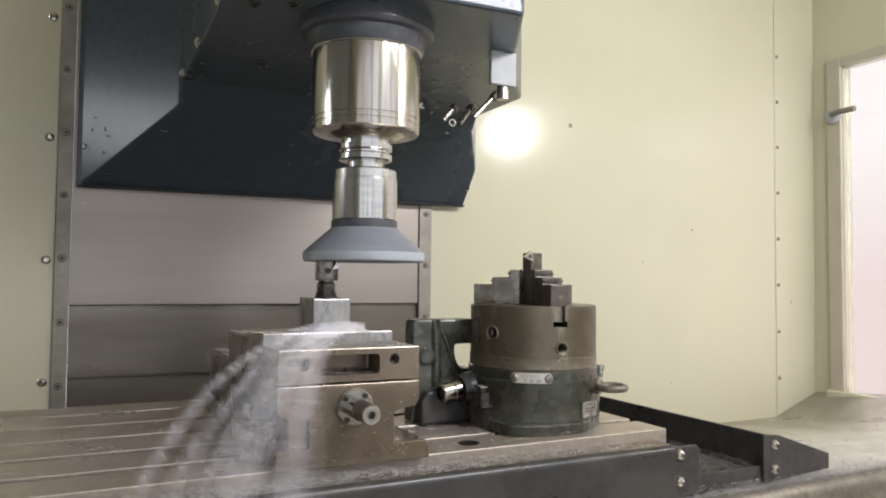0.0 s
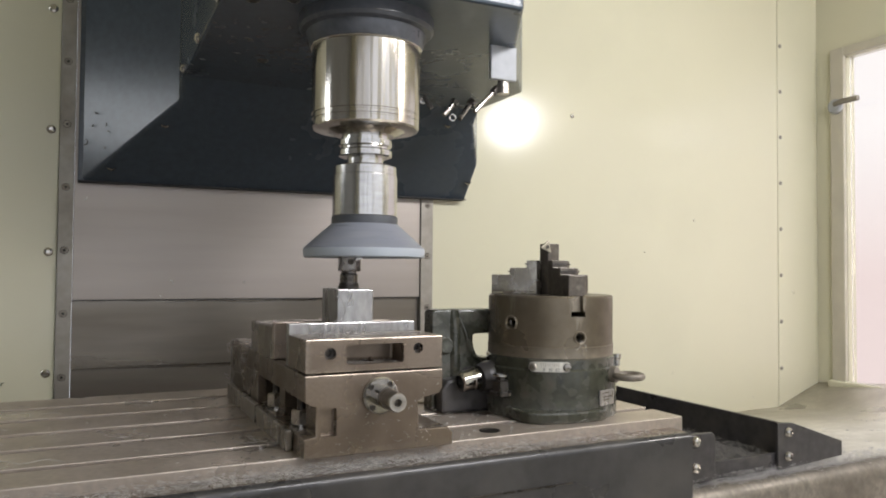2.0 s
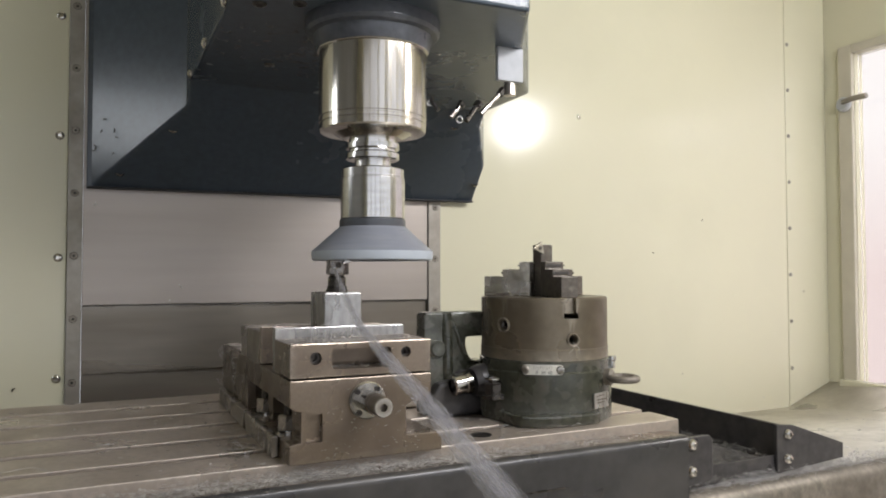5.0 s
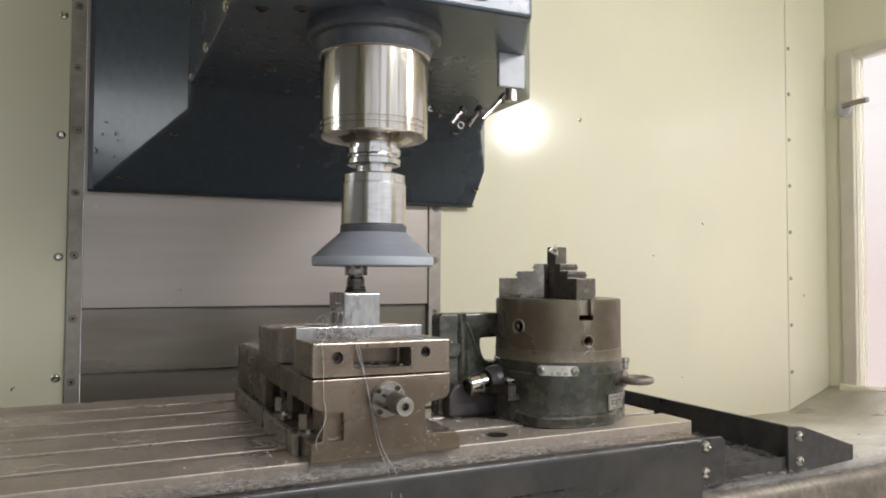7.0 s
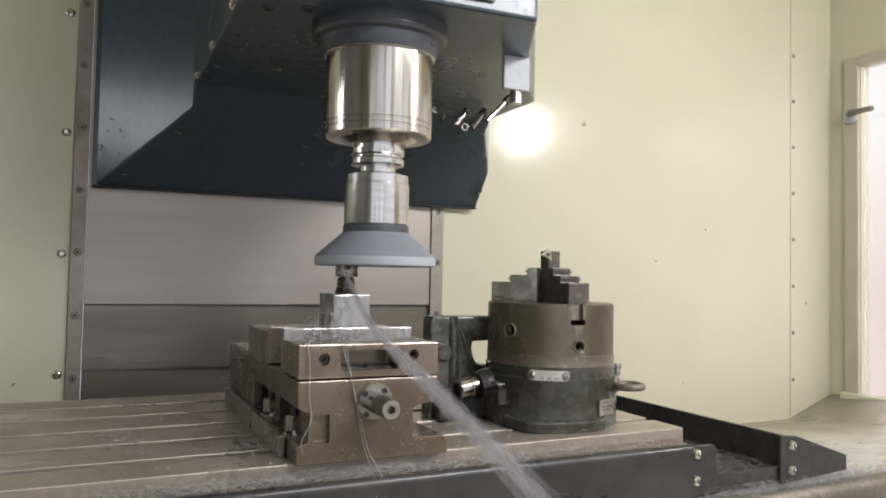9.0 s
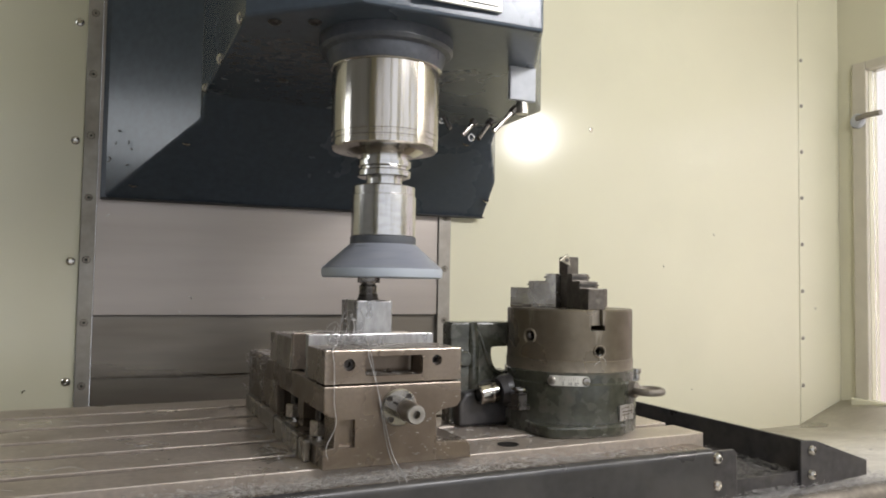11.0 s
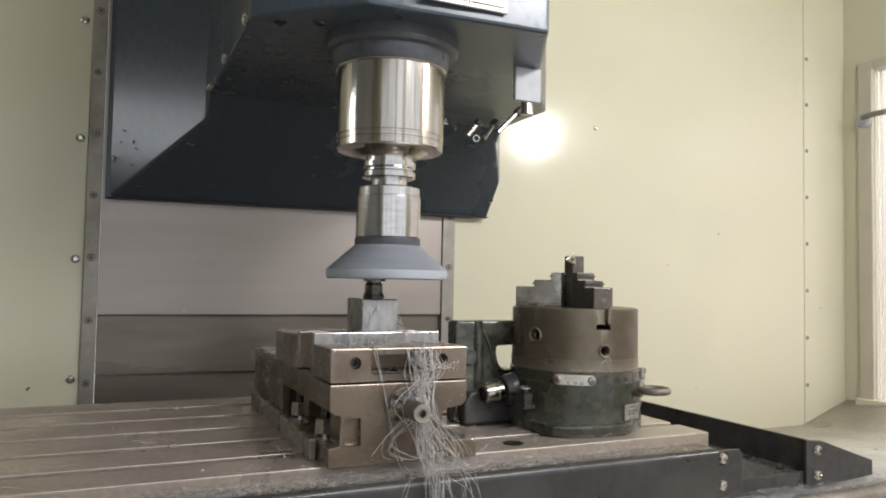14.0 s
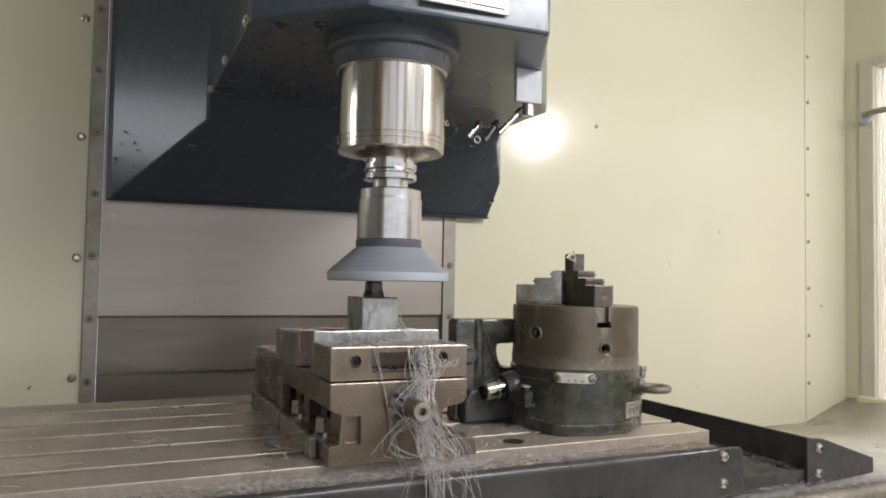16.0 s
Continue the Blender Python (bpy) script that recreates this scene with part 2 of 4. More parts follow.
def carve(bm, *cutters):
    """Cut solid meshes out of a mesh."""
    def made(b):
        me = bpy.data.meshes.new("tmp")
        b.normal_update()
        b.to_mesh(me)
        b.free()
        return new("tmp", me)
    body = made(bm)
    tools = [made(c) for c in cutters]
    for t in tools:
        mod = body.modifiers.new("cut", "BOOLEAN")
        mod.operation, mod.object, mod.solver = "DIFFERENCE", t, "EXACT"
    bpy.context.view_layer.update()
    me = bpy.data.meshes.new_from_object(body.evaluated_get(bpy.context.evaluated_depsgraph_get()))
    out = bmesh.new()
    out.from_mesh(me)
    for o in [body] + tools:
        bpy.data.objects.remove(o)
    return out


def sheet(points, bm=None):
    own = bmesh.new()
    own.faces.new([own.verts.new(p) for p in points])
    return merge(bm, own)


def curl(rng, c, size, r, bm, flat=0.4):
    """A curled shaving."""
    a0, turns, tilt = rng.uniform(0, 6.28), rng.uniform(0.3, 1.3), rng.uniform(0, 6.28)
    pts = []
    n = 6
    for i in range(n):
        k = i / (n - 1)
        a = a0 + turns * 6.28 * k * 0.7
        rad = size * (0.5 + 0.4 * k)
        pts.append(Vector((c[0] + rad * math.cos(a), c[1] + rad * math.sin(a) * 0.8, c[2] + r + abs(math.sin(a * 0.7 + tilt)) * size * flat)))
    return tube(pts, r, 3, bm=bm)


TABLE_THINGS, HEAD_THINGS = [], []
FRONTWARD = Matrix.Rotation(radians(90), 4, "X")  # an upright axis laid towards the door
SIDEWARD = Matrix.Rotation(radians(90), 4, "Y")


def screw(parent, x, y, z, r, turn=FRONTWARD, dome=0.5, name="screw", material=None):
    h = r * dome
    bm = lathe([(r, 0), (r, h * 0.3), (r * 0.8, h * 0.75), (r * 0.45, h), (r * 0.42, h * 0.55), (0, h * 0.5)], x, y, z, 14, turn=turn)
    return part(name, bm, material or CHROME, parent)



# ---- enclosure ----
WALL = 0.66


# shavings stuck to the head cover, and specks on the back wall: place and size
STUCK = [(-0.1893, 0.6189, 0.445, 0.8), (-0.1963, 0.6257, 0.423, 1.0), (-0.1771, 0.607, 0.4215, 1.2), (-0.1712, 0.6011, 0.4145, 1.0), (-0.2057, 0.6349, 0.3953, 1.4), (-0.1754, 0.6053, 0.3841, 0.5)]


def enclosure():
    left = tagged(part("wall_back_left", box(-1.25, -0.2445, WALL, WALL + 0.03, -0.3, 1.3, 0.002), CREAM),
                  "cream enamelled sheet steel panel with dome screws", "wall", kind="structure")
    for z in (0.8215, 0.619, 0.4167, 0.213, 0.0125):
        screw(left, -0.257, WALL, z, 0.0072)
    right = tagged(part("wall_back_right", box(0.4425, 1.4755, WALL, WALL + 0.03, -0.3, 1.3, 0.002), CREAM),
                   "glossy cream sheet steel back panel reflecting a lamp", "wall", kind="structure")
    screw(right, 0.797, WALL, 0.5445, 0.005)
    edge = tagged(part("wall_back_corner", box(1.4775, 1.66, WALL, WALL + 0.03, -0.3, 1.3, 0.002), CREAM),
                  "narrow cream steel corner panel with small screws", "wall", kind="structure")
    for i in range(8):
        screw(edge, 1.487, WALL, -0.069 + 0.125 * i, 0.0055, material=STRIP)
    # right wall with its window
    wr = thing("wall_right", 1.635, 0.2, 0, "cream painted steel side wall with a large window", "wall", kind="structure")
    bm = box(1.635, 1.67, 0.57, 0.66, -0.3, 1.3)
    box(1.635, 1.67, -0.95, 0.57, 0.775, 1.3, bm=bm)
    box(1.635, 1.67, -0.95, 0.57, -0.3, -0.125, bm=bm)
    box(1.635, 1.67, -0.95, -0.5, -0.125, 0.775, bm=bm)
    part("panel", bm, CREAM, wr)
    win = thing("window_1", 1.63, 0.05, 0.3, "bright side window with a beige frame", "window", kind="structure")
    part("window_frame", box(1.622, 1.6345, 0.57, 0.61, -0.12, 0.8, 0.003), FRAME, win)
    part("window_frame", box(1.622, 1.6345, -0.52, 0.57, 0.775, 0.8, 0.003), FRAME, win)
    part("window_sill", box(1.606, 1.6345, -0.52, 0.612, -0.135, -0.1, 0.004), CREAM, win, "cream ledge with grime")
    part("pane", box(1.648, 1.654, -0.5, 0.568, -0.123, 0.773), GLASS, win).visible_shadow = False
    latch = part("latch", lathe([(0, 0), (0.02, 0), (0.02, 0.008), (0.016, 0.013), (0, 0.013)], 1.6218, 0.59, 0.64, 24, turn=Matrix.Rotation(radians(-90), 4, "Y")), LATCH, win, "grey window latch")
    part("latch_lever", tube([(1.612, 0.588, 0.645), (1.606, 0.56, 0.648), (1.606, 0.518, 0.648)], 0.0075, 12), STRIP, latch)
    back = part("backdrop", sheet([(2.3, -2.2, -0.6), (2.3, 2.2, -0.6), (2.3, 2.2, 1.6), (2.3, -2.2, 1.6)]), OUTSIDE)
    tagged(back, "bright workshop beyond the window", "backdrop", kind="structure")
    # unseen sides that close the place
    # grey so that the head cover reflects a dark side
    tagged(part("wall_left", box(-1.28, -1.25, -0.98, 0.69, -0.4, 1.3), GREYWALL), "unseen side wall, grey to keep its reflection dark", "wall", kind="structure")
    # stiles added to break reflections in the spindle into bands
    bm = carve(box(-1.28, 1.67, -1.0, -0.97, -0.4, 1.3), *[box(a, b, -1.1, -0.9, -0.12, 0.8) for a, b in ((-0.75, -0.46), (-0.4, -0.14), (-0.09, 0.2), (0.27, 0.42), (0.47, 0.74), (0.8, 1.15))])
    tagged(part("wall_front", bm, CREAM), "unseen cream front wall, openings split by stiles added for reflections", "wall", kind="structure")
    # roof added to keep the world light off the back wall
    tagged(part("ceiling", box(-1.28, 1.67, -1.0, 0.69, 1.3, 1.33), CREAM), "unseen cream roof panel that shuts out light from above", "ceiling", kind="structure")
    # column with its sliding covers
    col = thing("way_cover", 0.1, WALL, 0, "brushed stainless telescopic way cover on the machine column", "way cover")
    uc = thing("upper_way_cover", 0.1, WALL, 0.1335, "brushed stainless cover plate hanging from the milling head", "way cover")
    HEAD_THINGS.append(uc)
    part("plate", box(-0.221, 0.4145, WALL - 0.002, WALL + 0.004, 0.1335, 1.2, 0.001), STAINLESS, uc)
    # lower plates coloured darker in place of what they reflect
    part("middle_plate", box(-0.221, 0.4145, WALL + 0.006, WALL + 0.012, 0.016, 0.19, 0.001), DIMCOVER, col)
    part("lower_plate", box(-0.221, 0.4145, WALL + 0.014, WALL + 0.02, -0.3, 0.03, 0.001), DIMCOVER, col)
    part("wiper_lip", box(-0.221, 0.4145, WALL - 0.0025, WALL + 0.004, 0.1322, 0.1334, 0.0003), RUBBER, uc)
    rng = random.Random(22)
    for x, z, k in ((-0.067, 0.162, 1.5), (-0.083, 0.1385, 0.6), (-0.205, 0.305, 0.8), (0.06, 0.165, 0.6)):
        bm = curl(rng, (0, 0, 0), 0.005 * k, 0.0008, None, 0.1)
        bm.transform(Matrix.Translation((x, WALL - 0.004, z)) @ Matrix.Rotation(radians(90), 4, "X"))
        part("shaving", bm, CHIP, uc, "small shaving stuck to the plate")
    for x0, x1, xs in ((-0.244, -0.2215, -0.2335), (0.415, 0.442, 0.4298)):
        st = thing("cover_strip", (x0 + x1) / 2, WALL, 0, "grey steel retaining strip with countersunk screws", "strip", "strips beside the way cover")
        part("bar", box(x0, x1, WALL - 0.006, WALL + 0.02, -0.3, 1.3, 0.001), STRIP, st)
        for i in range(8):
            z = 0.0055 + 0.1052 * i
            sc = part("screw", lathe([(0.0056, 0), (0.0056, 0.0005), (0.0048, 0.0011), (0.0026, 0.0012), (0.0024, 0.0004), (0, 0.0004)], xs, WALL - 0.006, z, 16, turn=FRONTWARD), RAIL, st)
            # dark disc painted for the shade in the hex socket
            part("hex_socket", lathe([(0.0023, 0.0004), (0.0021, 0.0009), (0, 0.0009)], xs, WALL - 0.006, z, 6, turn=FRONTWARD), HOLE, sc)
            part("countersink", lathe([(0.0064, 0), (0.0064, 0.0002), (0.0057, 0.0002), (0.0057, 0)], xs, WALL - 0.006, z, 16, turn=FRONTWARD), DARKSTEEL, sc)
    # chip pan
    bm = bmesh.new()
    q = [(-1.25, -0.002, -0.088), (1.47, -0.002, -0.088), (1.47, 0.66, -0.172), (-1.25, 0.66, -0.172)]
    sheet(q, bm)
    sheet([(1.47, -0.002, -0.088), (1.635, -0.002, -0.04), (1.635, 0.66, -0.115), (1.47, 0.66, -0.172)], bm)
    bmesh.ops.remove_doubles(bm, verts=bm.verts, dist=1e-5)
    pan = tagged(part("floor", bm, PAN), "sloped steel chip pan dusted with plastic chips", "floor", kind="structure")
    sol = pan.modifiers.new("thick", "SOLIDIFY")
    sol.thickness, sol.offset = 0.006, -1
    prof = [(-0.3, -0.4)] + [(-0.002 - 0.02 * math.sin(radians(a)), -0.108 + 0.02 * math.cos(radians(a))) for a in range(90, -1, -15)] + [(-0.002, -0.12), (-0.012, -0.4)]
    prof[0] = (-0.022, -0.4)
    tagged(part("front_rail", prism(prof, "x", -1.25, 1.635), RAIL), "rounded steel front edge of the chip pan", "rail", kind="structure")
    low = tagged(part("lower_floor", box(-1.28, 1.67, -1.0, 0.7, -0.42, -0.4), PAN), "dark lower pan of the machine", "floor", kind="structure")
    return low


enclosure()


def wall_specks():
    rng = random.Random(21)
    for x, z, k in SPECKS:
        bm = curl(rng, (0, 0, 0), 0.005 * k, 0.0009, None, 0.1)
        bm.transform(Matrix.Translation((x, WALL - 0.0015, z)) @ Matrix.Rotation(radians(90), 4, "X"))
        sp = part("wall_shaving", bm, DARKSTEEL if k < 1.2 else CHIP)
        tagged(sp, "small shaving stuck to the back wall", "plastic chip", "shavings on the back wall")


SPECKS = [(1.17, 0.318, 0.7), (1.01, 0.236, 0.7), (1.53, 0.134, 1.4), (1.1, -0.063, 0.8), (1.375, -0.135, 1.3), (-0.315, -0.001, 1.0)]
wall_specks()


def work_lamps():
    la = thing("work_lamp", 1.5, -0.8, 0.9, "round machine work lamp in a grey housing", "lamp")
    m = look((1.5, -0.76, 0.855), (0.55, 0.4, 0.35))
    part("housing", lathe([(0.0, 0.1), (0.06, 0.1), (0.1, 0.03), (0.1, -0.01), (0.09, -0.01), (0.085, 0.012), (0, 0.012)], 0, 0, 0, 32, turn=m), STRIP, la)
    part("arm", tube([(1.51, -0.81, 0.9), (1.56, -0.84, 0.94), (1.636, -0.84, 0.96)], 0.014, 10), STRIP, la)
    lb = thing("door_lamp", 0.5, -0.95, 0.94, "long tube lamp over the machine door", "lamp")
    m = look((0.5, -0.92, 0.91), (0.25, 0.1, 0.2))
    bm = box(-0.48, 0.48, -0.08, 0.08, 0.012, 0.05, 0.005)
    bm.transform(m)
    part("housing", bm, STRIP, lb)
    part("bracket", box(0.44, 0.56, -0.972, -0.93, 0.92, 0.98, 0.003), STRIP, lb)
    lc = thing("side_lamp", -1.25, 0.5, 0.59, "flat panel lamp on the side wall", "lamp")
    part("housing", box(-1.252, -1.24, 0.33, 0.67, 0.44, 0.74, 0.002), STRIP, lc)


work_lamps()


# ---- spindle head ----
def head():
    hd = thing("milling_head", 0.1, 0.64, 0.335, "glossy black sheet metal milling head cover with dome screws", "milling machine")
    HEAD_THINGS.append(hd)
    top = 0.95
    zu, ys = 0.485, 0.469
    plan = [(-0.0725, ys), (-0.0725, 0.1), (0.03, 0.002), (0.243, -0.007), (0.295, 0.09), (0.35, 0.19), (0.447, 0.32), (0.447, ys)]
    bm = bmesh.new()
    lo = [bm.verts.new((x, y, zu)) for x, y in plan]
    hi = [bm.verts.new((x, y, top)) for x, y in plan]
    kl, kr, kb = (bm.verts.new(p) for p in ((-0.0725, 0.5066, 0.4516), (0.45, 0.497, 0.46), (0.497, 0.567, 0.398)))
    rear = [bm.verts.new(p) for p in ((0.509, 0.64, 0.338), (-0.2085, 0.64, 0.3335))]
    rl, rr, ll, lr, lb = (bm.verts.new(p) for p in ((-0.2085, 0.64, top), (0.509, 0.64, top), (-0.0725, 0.5066, top), (0.45, 0.497, top), (0.497, 0.567, top)))
    bm.faces.new(lo)
    bm.faces.new((lo[7], kr, kb, rear[0], rear[1], kl, lo[0]))
    for i in range(7):
        bm.faces.new((lo[i], lo[i + 1], hi[i + 1], hi[i]))
    bm.faces.new((lo[0], kl, ll, hi[0]))
    bm.faces.new((kl, rear[1], rl, ll))
    bm.faces.new((lo[7], hi[7], lr, kr))
    bm.faces.new((kr, lr, lb, kb))
    bm.faces.new((kb, lb, rr, rear[0]))
    bm.faces.new(hi + [lr, lb, rr, rl, ll])
    bmesh.ops.recalc_face_normals(bm, faces=bm.faces)
    ed = [e for e in bm.edges if all(v.co.z < top - 0.01 or True for v in e.verts) and len(e.link_faces) == 2]
    bmesh.ops.bevel(bm, geom=ed, offset=0.004, segments=2, affect="EDGES", profile=0.5)
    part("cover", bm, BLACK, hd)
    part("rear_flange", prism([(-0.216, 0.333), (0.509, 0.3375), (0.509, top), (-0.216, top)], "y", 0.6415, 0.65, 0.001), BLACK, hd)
    part("bottom_lip", prism([(-0.216, 0.3302), (0.509, 0.3347), (0.509, 0.3375), (-0.216, 0.333)], "y", 0.634, 0.652, 0.0008), RUBBER, hd, "dark folded edge")
    slope = Matrix.Rotation(radians(-139), 4, "X")
    under = Matrix.Rotation(radians(180), 4, "X")
    west = Matrix.Rotation(radians(-90), 4, "Y")
    for x, y, z, m in ((-0.09, 0.5405, 0.421, slope), (-0.166, 0.616, 0.356, slope), (0.494, 0.6, 0.3695, slope), (0.3966, 0.498, 0.4594, slope),
                       (-0.0725, 0.292, 0.4915, west), (-0.0725, 0.458, 0.4925, west), (-0.0725, 0.127, 0.4915, west)):
        screw(hd, x, y, z, 0.0075, m, 0.7)
    for x, y in ((-0.04, 0.1), (0.0, 0.08), (0.02, 0.33)):
        screw(hd, x, y, zu, 0.008, under, 0.4, material=DARKSTEEL)
    rng = random.Random(9)
    for x, y, z, k in STUCK:
        bm = curl(rng, (0, 0, 0), 0.0058 * k, 0.0011, None, 0.1)
        bm.transform(Matrix.Translation((x, y, z)) @ Matrix.Rotation(radians(-44.4), 4, "Z") @ Matrix.Rotation(radians(90), 4, "X"))
        part("stuck_shaving", bm, INK, hd, "dark shaving stuck to the paint")
    # label on the front face
    pl = part("label_plate", box(0.085, 0.187, -0.0105, -0.0068, 0.497, 0.58, 0.0005), LABEL, hd, "white instruction plate")
    for x0, x1, z0, z1 in ((0.09, 0.137, 0.502, 0.503), (0.142, 0.182, 0.502, 0.503), (0.139, 0.14, 0.5, 0.575), (0.1, 0.13, 0.52, 0.523),
                           (0.1, 0.125, 0.53, 0.533), (0.155, 0.17, 0.515, 0.518), (0.155, 0.166, 0.523, 0.526)):
        part("print_bar", box(x0, x1, -0.0112, -0.0106, z0, z1), INK, pl)
    # coolant manifold and nozzles
    nz = thing("coolant_manifold", 0.345, 0.2, 0.46, "grey coolant manifold with small steel nozzles", "coolant nozzle")
    HEAD_THINGS.append(nz)
    part("block", box(0.2721, 0.3114, 0.118, 0.125, 0.4405, 0.486, 0.0015), LATCH, nz)
    part("elbow", lathe([(0.0, 0), (0.009, 0), (0.009, 0.012), (0.007, 0.022), (0, 0.022)], 0.336, 0.195, 0.443, 16), PLATE, nz)
    for a, b in (((0.329, 0.2, 0.452), (0.292, 0.2, 0.414)), ((0.3045, 0.23, 0.437), (0.2785, 0.22, 0.406)), ((0.262, 0.2, 0.426), (0.2435, 0.2, 0.404))):
        part("nozzle", tube([a, b], 0.0034, 10), PLATE, nz)
        part("nozzle_nut", tube([a, Vector(a).lerp(Vector(b), 0.2)], 0.006, 6), DARKSTEEL, nz)
    for x, z, r in ((0.252, 0.4, 0.0045), (0.206, 0.418, 0.003)):
        part("outlet_ring", tube([(x + r * math.cos(u), 0.19, z + r * math.sin(u)) for u in np.linspace(0, 2 * math.pi, 17)], 0.0014, 8), STEEL, nz)
    part("sensor", tube([(0.208, 0.19, 0.425), (0.218, 0.185, 0.408)], 0.0035, 8), DARKSTEEL, nz)


head()
AX, AY = 0.0962, 0.11


def spindle():
    sp = thing("spindle", AX, AY, 0.485, "polished steel spindle nose with grooved ring", "spindle")
    HEAD_THINGS.append(sp)
    part("flange", lathe([(0.0, 0.486), (0.08, 0.486), (0.08, 0.472), (0.077, 0.468), (0.071, 0.466), (0.0675, 0.453), (0.0655, 0.4495), (0, 0.4495)], AX, AY), FLANGE, sp, "matt black flange ring")
    # chrome ring added to draw the curved highlight below the flange
    part("highlight_ring", lathe([(0.063, 0.4494), (0.0656, 0.4497), (0.0664, 0.4488), (0.0658, 0.4478), (0.063, 0.4474)], AX, AY, 0, 96), CHROME, sp, "thin ring added for the highlight under the flange")
    part("nose", lathe([(0.0, 0.4495), (0.0625, 0.4495), (0.0638, 0.447), (0.0638, 0.37), (0.0626, 0.3695), (0.0626, 0.3675), (0.0634, 0.367), (0.0634, 0.3635), (0.0624, 0.363), (0.0624, 0.3612),
                        (0.0632, 0.3607), (0.0632, 0.355), (0.0618, 0.3532), (0.046, 0.352), (0.036, 0.347), (0.034, 0.346), (0, 0.346)], AX, AY, 0, 96), NOSE, sp)
    part("drive_ring", lathe([(0, 0.346), (0.028, 0.346), (0.028, 0.34), (0.0315, 0.34), (0.0315, 0.334), (0.0285, 0.332), (0.0285, 0.33), (0.0315, 0.328), (0.0315, 0.322), (0.029, 0.321), (0, 0.321)], AX, AY), STEEL, sp)
    ho = thing("chuck_holder", AX, AY, 0.32, "bright turned steel collet holder in the spindle", "tool holder")
    HEAD_THINGS.append(ho)
    part("neck", lathe([(0, 0.324), (0.0215, 0.324), (0.0215, 0.309), (0, 0.309)], AX, AY), STEEL, ho)
    part("collar", lathe([(0, 0.3105), (0.0355, 0.3105), (0.037, 0.309), (0.037, 0.3), (0.0366, 0.2995), (0.0366, 0.2987), (0.0382, 0.298), (0.0382, 0.2515), (0.0375, 0.2505), (0, 0.2505)], AX, AY), STEEL, ho)
    part("seal_ring", lathe([(0, 0.2505), (0.0385, 0.2503), (0.039, 0.249), (0.039, 0.2425), (0.0385, 0.2418), (0, 0.2418)], AX, AY), FLANGE, ho)
    wp = thing("plastic_cone", AX, AY, 0.2, "blue-grey plastic cone being turned, hollow underneath", "workpiece")
    HEAD_THINGS.append(wp)
    part("body", lathe([(0, 0.2418), (0.0395, 0.2418), (0.0405, 0.2405), (0.0695, 0.2146), (0.0712, 0.2128)], AX, AY, 0, 96), PVC, wp)
    part("rim", lathe([(0.0712, 0.2128), (0.0716, 0.2085), (0.0708, 0.2035), (0.069, 0.2022), (0.065, 0.2022), (0.06, 0.2032)], AX, AY, 0, 96), PVCRIM, wp, "lighter freshly cut rim")
    part("recess", lathe([(0.06, 0.2032), (0.045, 0.212), (0.035, 0.232), (0, 0.234)], AX, AY, 0, 96), PVC, wp)


spindle()


